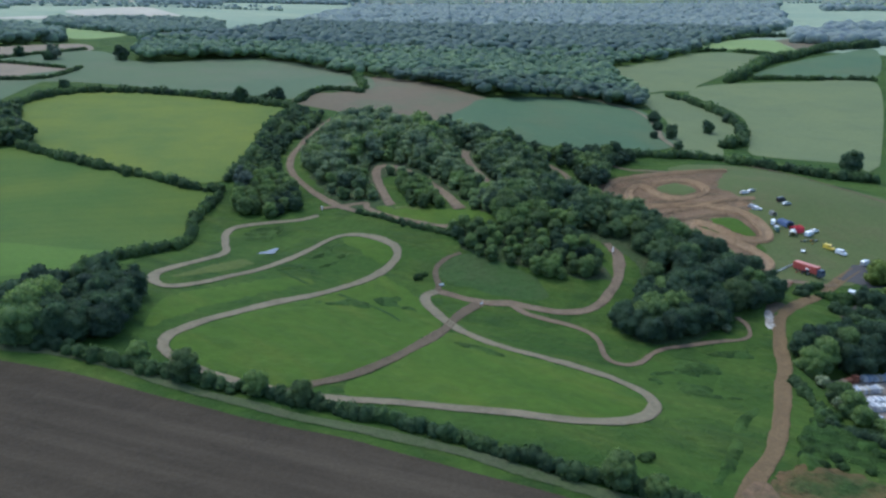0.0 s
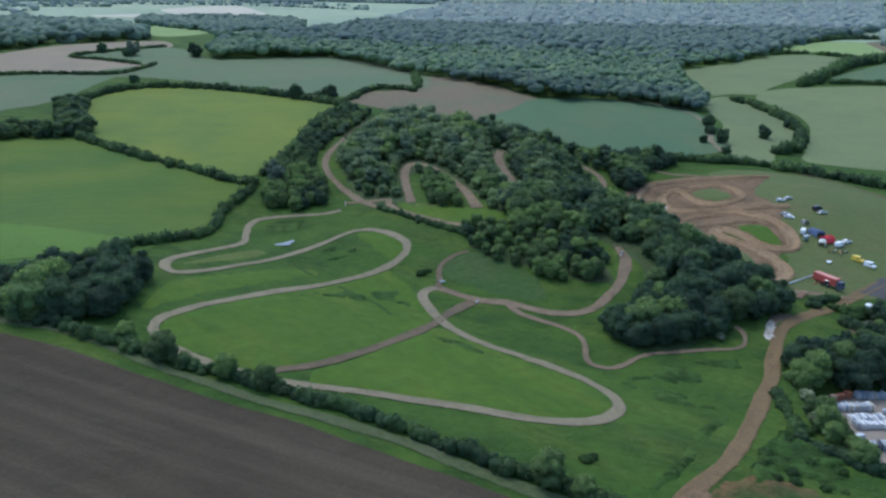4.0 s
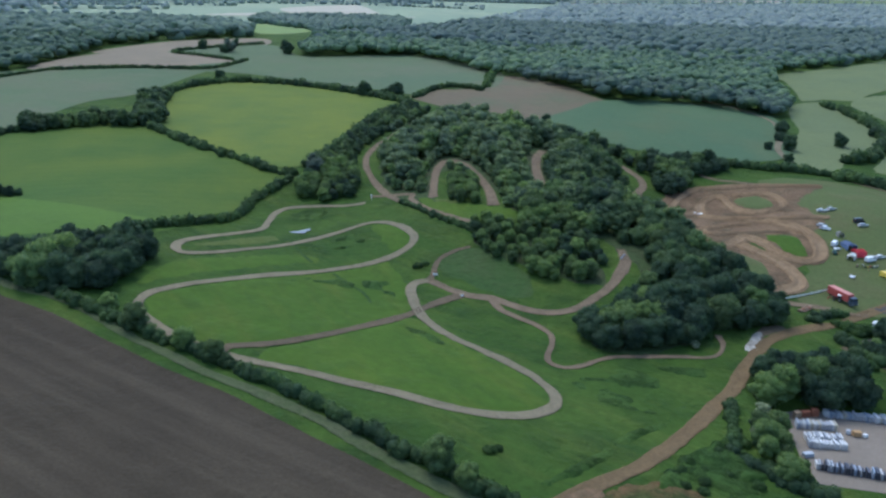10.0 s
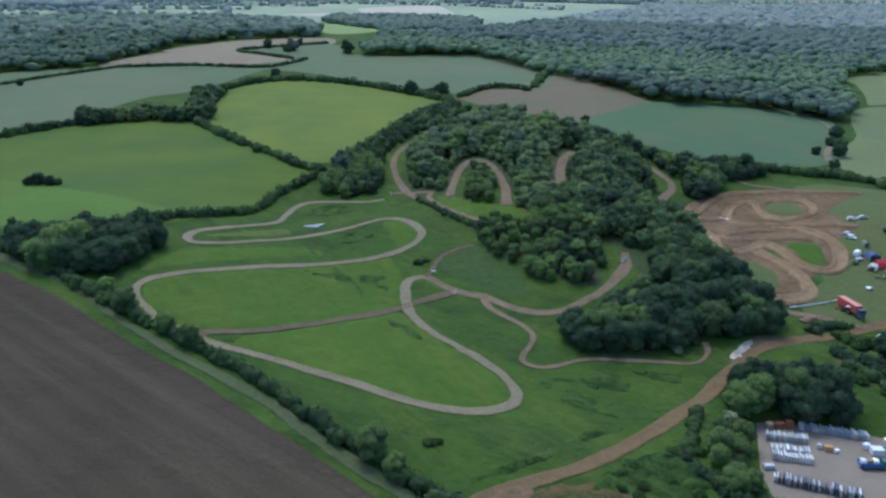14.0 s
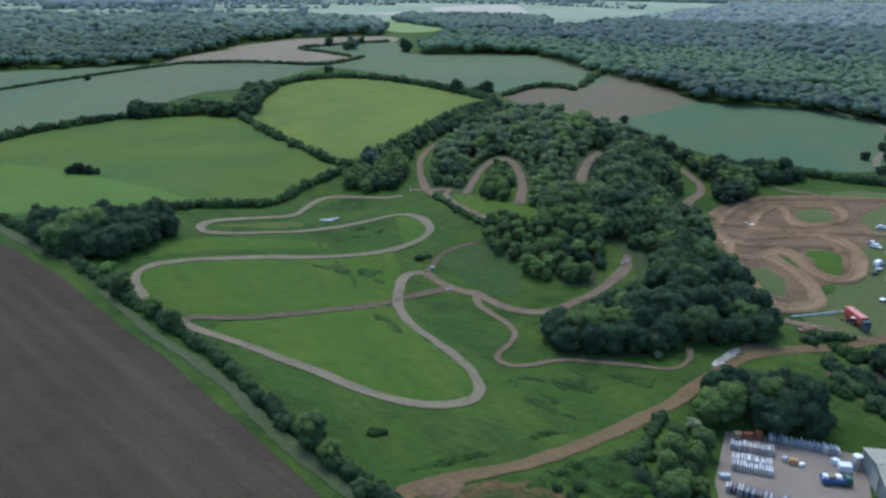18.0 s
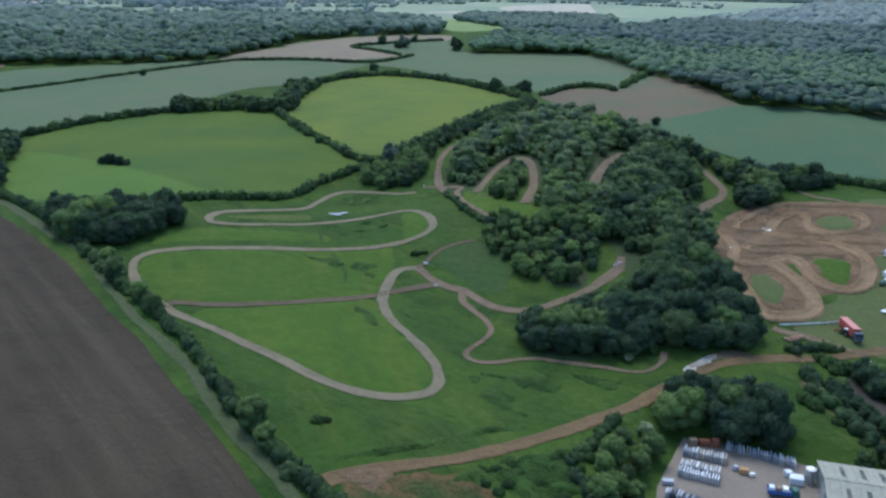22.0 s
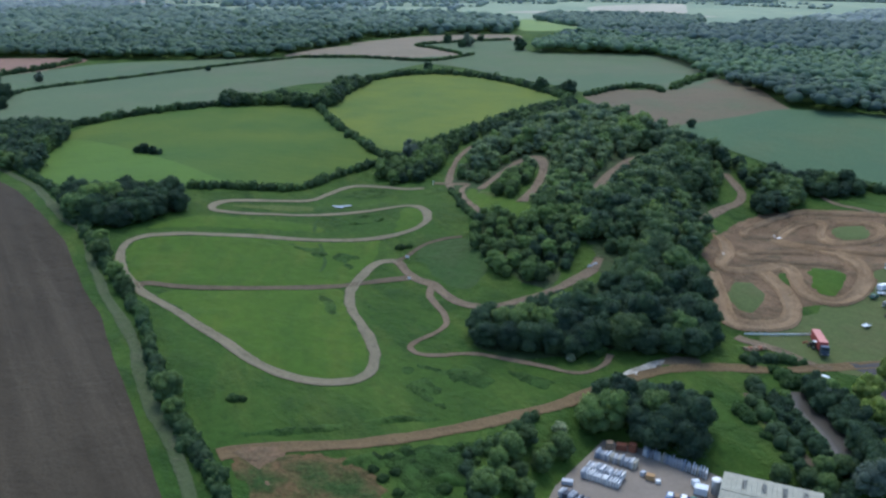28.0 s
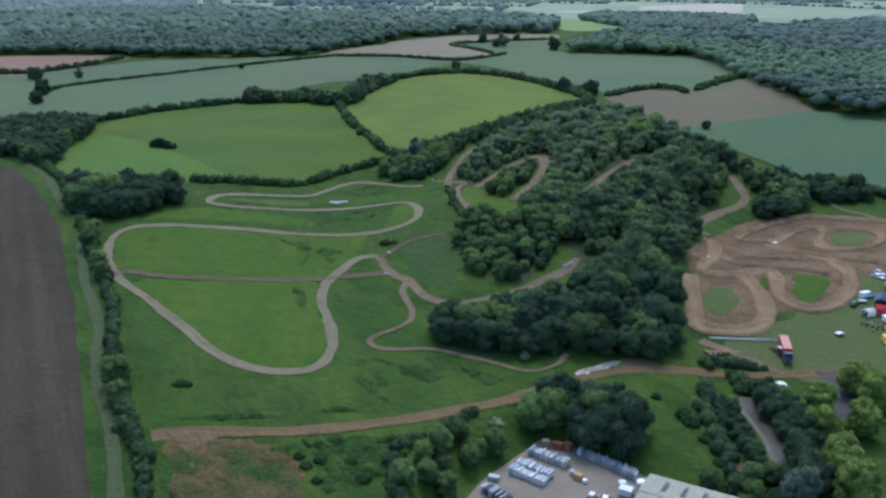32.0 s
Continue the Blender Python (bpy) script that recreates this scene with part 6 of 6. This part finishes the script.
sheet(117.0, 94.0, -30, 4.6, 2.8, "crumpled white tarpaulin lying on the clay")
sheet(108.2, 44.4, 20, 1.6, 1.0, "small white sheet at the arena's edge")


def marker_board(x, y, turn, label, long=1.8):
    ob = thing("marker_board", label, "board", pose(x, y, level(x, y) + 0.25, 0, 0, turn), "marker boards along the track")
    part("board", boxes((0, 0, 0.45, long, 0.1, 0.7), bevel=0.02), M_CANVAS, ob)
    for s in (-1, 1):
        part("stake", tube((s * long * 0.42, 0.08, -0.4), (s * long * 0.42, 0.08, 0.9), 0.04, seg=6), M_TIMBER, ob)


marker_board(8.0, -25.3, 5, "low white marker board beside the track junction")
marker_board(20.0, -40.0, 40, "small white marker board at the fork", 1.2)
marker_board(75.6, -6.2, 60, "white marker board on the track bend", 2.2)
marker_board(76.4, -3.8, 60, "white marker board on the track bend", 2.0)


def gate_post(x, y):
    ob = thing("gate_post", "pale wooden post with a small sign by the track gate", "post", pose(x, y, level(x, y)))
    part("post", tube((0, 0, -0.3), (0, 0, 2.0), 0.12, 0.1, 8), M_CANVAS, ob)
    part("sign", boxes((0, 0, 1.7, 0.7, 0.08, 0.5), bevel=0.02), M_CANVAS, ob)


gate_post(-36.5, 55.5)


# ---- water ----
def water(name, outline, lift, label):
    ob = patch(name, outline, M_WATER, lift, 3.0, 0.6, rim=0.0)
    z = float(np.median([v.co.z for v in ob.data.vertices]))
    for v in ob.data.vertices:
        v.co.z = z if name == "pond" else v.co.z
    structure(ob, label, "water")


water("pond", [(-59.5, 6.8), (-56.0, 9.0), (-52.4, 13.0), (-51.6, 10.4), (-52.6, 8.2), (-51.8, 6.0), (-55.0, 5.4)], 0.55, "tiny bright pond in the rough grass")
M_MUDWATER, _n, _l, _b = node_mat("muddy_water", 0.4, 0.25)
_l.new(mix(_n, _l, noise_node(_n, _l, 0.3, 4, 0.6, coords(_n, _l)), (0.05, 0.044, 0.036), (0.066, 0.058, 0.048)), _b.inputs["Base Color"])
structure(ribbon("stream", RIVER, 4.4, M_MUDWATER, 0.15, 0.02, 0.5, 9), "muddy grey-brown stream between trees", "water")
M_CHALK = land_mat("wet_chalk", (0.30, 0.275, 0.235), (0.46, 0.43, 0.38), (0.14, 0.115, 0.085), 0.35, 0.5, 2.0, relief=0.3, amount=0.9, rough=0.5)
structure(patch("chalk_patch", PUDDLE, M_CHALK, 0.35, 1.2, 1.2, rim=0.6), "pale wet chalky patch beside the road", "ground")
structure(patch("hardstanding", [(160, -14), (168, -8), (176, 0), (186, 6), (196, 2), (192, -8), (184, -16), (178, -36), (173, -34), (171, -22)], M_TARMAC, 0.22, 3, rim=0.6), "dark grey hardstanding at the end of the road", "ground")


# ---- the stone yard ----
structure(patch("yard_floor", [(117.2, -86.5), (132, -84.5), (149.5, -86.5), (150.5, -92), (150, -125), (118, -122), (116.2, -112)], M_CONCRETE, 0.12, 3, 0.0, smooth_edge=False, rim=0.0), "pale concrete yard floor", "yard")
YARD_Z = -10.36


def slab_mesh(i, long, tall, thick):
    bm = boxes((0, 0, tall / 2 + 0.12, thick, long, tall), bevel=0.025)
    me = bpy.data.meshes.new("slab")
    bm.to_mesh(me)
    bm.free()
    me.materials.append(STONES[i])
    return me


SLABS = [[slab_mesh(i, long, tall, 0.32) for long, tall in ((2.5, 1.7), (2.8, 1.9), (2.2, 1.5))] for i in range(5)]
_bm = boxes((0, -0.8, 0.06, 0.5, 0.12, 0.12), (0, 0.8, 0.06, 0.5, 0.12, 0.12))
BEARER = bpy.data.meshes.new("bearer")
_bm.to_mesh(BEARER)
_bm.free()
BEARER.materials.append(M_TIMBER)
STONE_WORDS = ("white", "grey", "blue-grey", "dark", "buff")


def slab_row(a, b, count, mix_of, seed, turn, group):
    rng = np.random.default_rng(seed)
    a, b = np.array(a), np.array(b)
    for k in range(count):
        x, y = a + (b - a) * (k + 0.5) / count
        i = int(mix_of[int(rng.integers(0, len(mix_of)))])
        ob = thing("stone_slab", STONE_WORDS[i] + " upright stone slab stacked in a yard row", "slab", pose(x, y, YARD_Z, 0, rng.uniform(-6, 6), turn + rng.uniform(-4, 4)), group)
        new("slab", SLABS[i][int(rng.integers(0, 3))]).parent = ob
        new("bearer", BEARER).parent = ob


slab_row((118.6, -94.6), (129.2, -94.2), 16, "00114124", 1, 0, "stone slabs in the front row")
slab_row((119.4, -101.2), (128.6, -101.0), 14, "00110", 2, 0, "stone slabs in the middle rows")
slab_row((119.4, -104.4), (129.0, -104.2), 15, "00001", 3, 0, "stone slabs in the middle rows")
slab_row((118.6, -114.6), (138.0, -117.6), 30, "3323301", 4, -8, "stone slabs in the south row")
slab_row((127.8, -87.0), (144.6, -88.4), 24, "0112014", 5, 8, "stone slabs along the north fence")


def yard_box(x, y, turn, size, mat, label, name, category):
    ob = thing(name, label, category, pose(x, y, YARD_Z, 0, 0, turn))
    a, b, c = size
    part("pallet", boxes((0, 0, 0.07, a + 0.1, b + 0.1, 0.14)), M_TIMBER, ob)
    part("load", boxes((0, 0, 0.14 + c / 2, a, b, c), bevel=0.04), mat, ob)


yard_box(120.2, -89.9, 30, (1.8, 1.6, 2.0), M_TIMBER, "stack of weathered timber pallets in the yard corner", "pallet_stack", "pallets")
yard_box(122.8, -88.4, 20, (2.6, 1.4, 1.6), M_RUST, "rust-red stacked crates in the yard corner", "crate_stack", "crates")
yard_box(125.4, -87.6, 5, (1.8, 1.6, 2.1), M_RUST, "tall brown crate in the yard corner", "crate_stack", "crates")
yard_box(133.6, -97.0, 8, (2.0, 1.4, 1.3), M_CARD, "brown cardboard crate in mid-yard", "crate", "crate")
yard_box(131.6, -96.4, -20, (1.0, 1.2, 1.1), STONES[1], "grey bundle beside a brown crate", "bundle", "bundle")
yard_box(135.6, -97.4, 30, (1.1, 0.9, 0.8), M_CANVAS, "white bag beside a brown crate", "bag", "bag")
yard_box(145.2, -95.6, 10, (3.0, 2.4, 1.7), M_WRAP, "heap of white plastic-wrapped stone packs", "wrapped_stack", "stack")
yard_box(143.2, -93.4, 40, (1.6, 1.4, 1.4), M_WRAP, "white plastic-wrapped stone pack", "wrapped_stack", "stack")
yard_box(118.2, -109.8, 20, (2.6, 1.4, 1.0), STONES[1], "low grey stack at the yard's edge", "stack", "stack")


def silo(x, y):
    ob = thing("storage_tank", "upright pale grey steel storage tank beside the shed", "tank", pose(x, y, YARD_Z))
    part("shell", tube((0, 0, 0), (0, 0, 3.6), 1.15, seg=24), M_STEEL, ob)
    part("lid", tube((0, 0, 3.6), (0, 0, 3.9), 1.2, 0.7, 24), M_CANVAS, ob, "pale conical lid")


silo(148.0, -93.6)


def skip_lorry():
    ob = thing("flatbed_lorry", "blue flatbed lorry loaded with pale wrapped goods", "lorry", pose(142.6, -102.6, YARD_Z, 0, 0, 12))
    part("bed", boxes((-0.5, 0, 1.0, 5.2, 2.3, 0.5), bevel=0.04), M_BLUEP, ob)
    for s in (-1, 1):
        part("side_board", boxes((-0.5, s * 1.13, 1.5, 5.2, 0.06, 0.55)), M_BLUEP, ob)
        for px in (-2.0, 2.4):
            wheel(ob, px, s * 0.95, 0.45, 0.28)
    cab = part("cab", loft([(2.2, 0.6), (2.2, 2.3), (3.4, 2.3), (3.8, 1.4), (3.85, 0.6)], 1.1, 0.08), M_GREENP, ob, "green cab")
    part("windscreen", boxes((3.62, 0, 1.85, 0.06, 1.8, 0.6)), M_GLASS, cab)
    for i in range(3):
        part("load", boxes((-2.2 + i * 1.5, 0.1 * i, 1.8, 1.2, 1.6, 0.9), bevel=0.05), (M_WRAP, M_TIMBER, M_CANVAS)[i], ob)


skip_lorry()


def shed():
    """Steel shed: walls, two pitched roof slopes of ribbed sheets, skylights and a big door."""
    ob = thing("industrial_shed", "low steel shed with a pale ribbed roof and skylights", "building", pose(149.2, -91.6, YARD_Z, 0, 0, 10))
    L_, W_, E_, R_ = 20.4, 20.0, 4.9, 6.6
    for nm, row in (("wall", (L_ / 2, -0.1, E_ / 2, L_, 0.2, E_)), ("wall", (L_ / 2, -W_ + 0.1, E_ / 2, L_, 0.2, E_))):
        part(nm, boxes(row), M_CLAD, ob)
    for x in (0.1, L_ - 0.1):
        bm = bmesh.new()
        ring = [(-0.2, 0), (-W_ + 0.2, 0), (-W_ + 0.2, E_), (-W_ / 2, R_ - 0.1), (-0.2, E_)]
        f = bm.faces.new([bm.verts.new((x, y, z)) for y, z in ring])
        bmesh.ops.solidify(bm, geom=[f], thickness=0.2)
        part("gable_wall", bm, M_CLAD, ob)
    part("roller_door", boxes((-0.04, -W_ / 2, 2.1, 0.1, 5.0, 4.2)), M_STEEL, ob)
    slope = math.hypot(W_ / 2, R_ - E_)
    for k, (y0, z0, y1, z1) in enumerate(((0.3, E_ - 0.05, -W_ / 2, R_), (-W_ - 0.3, E_ - 0.05, -W_ / 2, R_))):
        n = 20
        for i in range(n):
            x0, x1 = -0.3 + (L_ + 0.6) * i / n, -0.3 + (L_ + 0.6) * (i + 1) / n - 0.03
            bm = bmesh.new()
            top = 0.14 if i % 2 else 0.1
            v = [bm.verts.new((x, y, z + h)) for h in (0.0, top) for x, y, z in ((x0, y0, z0), (x1, y0, z0), (x1, y1, z1), (x0, y1, z1))]
            for q in ((0, 1, 2, 3), (4, 5, 6, 7), (0, 1, 5, 4), (1, 2, 6, 5), (2, 3, 7, 6), (3, 0, 4, 7)):
                bm.faces.new([v[j] for j in q])
            bmesh.ops.recalc_face_normals(bm, faces=bm.faces[:])
            part("roof_sheet", bm, M_ROOF, ob)
        for i in (4, 8, 12, 16):
            x = -0.3 + (L_ + 0.6) * (i + 0.5) / n
            a, b = 0.25, 0.75
            bm = bmesh.new()
            pts = [(x - 0.45, t) for t in (a, b)] + [(x + 0.45, t) for t in (b, a)]
            f = bm.faces.new([bm.verts.new((px, y0 + (y1 - y0) * t, z0 + (z1 - z0) * t + 0.2)) for px, t in pts])
            bmesh.ops.solidify(bm, geom=[f], thickness=0.05)
            part("skylight", bm, M_SKYLIGHT, ob)
    part("ridge_cap", boxes((L_ / 2, -W_ / 2, R_ + 0.16, L_ + 0.6, 0.5, 0.08)), M_ROOF, ob)


shed()
white_shed = thing("garden_shed", "small white-roofed shed among trees by the road", "shed", pose(159.2, -30.4, level(159.2, -30.4), 0, 0, 40))
part("wall", boxes((0, 0, 1.0, 2.6, 1.9, 2.0)), M_CLAD, white_shed)
part("roof", loft([(-1.45, 2.0), (0, 2.5), (1.45, 2.0)], 1.1), M_WRAP, white_shed)


def pylon(x, y, tall):
    """A lattice mast: four leaning legs, cross braces and arms."""
    ob = thing("lattice_mast", "tall pale lattice mast at the foot of the wood", "pylon", pose(x, y, level(x, y)))
    b = 1.6
    for sx in (-1, 1):
        for sy in (-1, 1):
            part("leg", tube((sx * b, sy * b, 0), (sx * 0.3, sy * 0.3, tall), 0.1, 0.07, 6), M_MAST, ob)
    for k in range(6):
        z0, z1 = tall * k / 6, tall * (k + 1) / 6
        w0, w1 = b + (0.3 - b) * k / 6, b + (0.3 - b) * (k + 1) / 6
        for s in (-1, 1):
            part("brace", tube((-w0, s * w0, z0), (w1, s * w1, z1), 0.05, seg=5), M_MAST, ob)
            part("brace", tube((s * w0, -w0, z0), (s * w1, w1, z1), 0.05, seg=5), M_MAST, ob)
    for z, w in ((tall * 0.72, 3.0), (tall * 0.86, 2.4)):
        part("arm", tube((-w, 0, z), (w, 0, z), 0.08, seg=6), M_MAST, ob)


pylon(70, 324, 17)


# ---- bushes, brambles and rough grass ----
for x, y in scatter(SCRUB_SOUTH, 4.5, 42) + scatter(ROUGH_SOUTH, 6.0, 47) + scatter(SCRUB_SLOPE, 6.0, 45):
    BUSH.plant("bush", x, y, 0.4 + 0.4 * ((x * 13) % 1), x * 50, "rounded green bramble bush on the slope", "bushes in the rough grass")
for x, y, s in ((40.7, -141.6, 0.65), (42.6, -140.4, 0.5), (0.1, -19.1, 0.8), (2.5, -16.5, 0.6), (144.3, -61.0, 1.3), (147.0, -62.5, 1.0), (134.8, -57.4, 0.6), (100.5, -53.7, 1.0), (99.4, -104.0, 0.6)):
    BUSH.plant("bush", x, y, s, x * 9, "single dark green bush in the grass", "bushes in the rough grass")
for x, y, s in ((146.2, -32.5, 1.0), (149.0, -34.0, 1.2), (152.5, -36.5, 1.3), (151.0, -38.5, 0.9), (155.0, -35.0, 1.1)):
    BUSH.plant("bush", x, y, s, x * 9, "dark green bush at the head of the stream", "bushes by the stream")
for x, y, s in ((109.4, -96.5, 1.0), (105.2, -111.4, 0.9), (46.4, -14.8, 0.8), (96.0, -63.0, 0.7)):
    FLOWER.plant("elder_bush", x, y, s, x * 5, "elder bush covered in cream blossom", "")
for x, y, s in ((-63.2, -107.5, 0.75), (-45.7, -114.5, 0.6), (-34.7, -119.5, 0.55), (31.4, -153.0, 0.75), (38.0, -157.0, 0.55), (-76.0, -99.0, 0.6)):
    OAK.plant("hedgerow_tree", x, y, s, x * 3, "rounded green tree standing in the hedge", "hedgerow trees")
for x, y, s in ((-75, 283, 1.25), (-100, 288, 1.05), (-84, 284, 0.8), (-120, 300, 0.6), (131, 169, 0.95), (268, 148, 1.35), (194, 276, 0.9), (187, 249, 0.8), (188, 226, 1.0), (174, 221, 0.6), (180, 193, 0.6), (226, 255, 0.9), (262, 302, 0.9), (37, 218, 0.6), (-228, 321, 0.9), (-318, 483, 1.0), (-301, 524, 0.8), (-471, 70, 1.3), (-395, 39, 1.2), (-366, 20, 1.0), (-386, 213, 0.55), (-232, 489, 1.3), (-288, 466, 1.0), (67.6, 322, 0.28)):
    DARK.plant("field_tree", x, y, s, x * 3, "lone dark round tree at a field edge", "field trees")
for x, y, s in ((-449, 96, 0.8), (-286, 476, 1.3), (-74, 87, 1.0)):
    SILVER.plant("field_tree", x, y, s, x * 3, "bare grey-green tree with thin foliage", "grey field trees")
for x, y, s in ((-190, 3.5, 0.62), (-184.5, 4, 0.5), (-194, 1.5, 0.45), (-181.5, 6, 0.4)):
    DARK.plant("field_tree", x, y, s, x * 3, "small dark tree in the middle of a crop field", "field trees")

for line, wide, tall, label in (
    ([(101.4, -95), (100, -104), (99.4, -114), (97.7, -123)], 3.0, 1.6, "dark bramble bank beside the road"),
    ([(99, -125), (104, -130), (109, -133.5), (116, -137)], 4.0, 2.0, "rounded green bramble mound"),
    ([(104.3, -115.5), (109, -119), (114, -122.5), (119, -127.5)], 4.5, 2.2, "rounded green bramble mound above the yard"),
    ([(138, -31.5), (144, -27), (151, -22)], 4.0, 1.4, "low dark green bramble hedge beside the road"),
    ([(143, -46), (148, -56), (155, -66), (161, -74)], 5.0, 2.6, "thorn thicket along the stream bank"),
    ([(16, 14), (6, 22), (-4, 31), (-13, 41), (-21, 48)], 3.0, 1.3, "dark scrubby hedge along the ridge"),
):
    hedge(line, wide, tall, int(wide * 10 + tall * 7), label, 0.35)
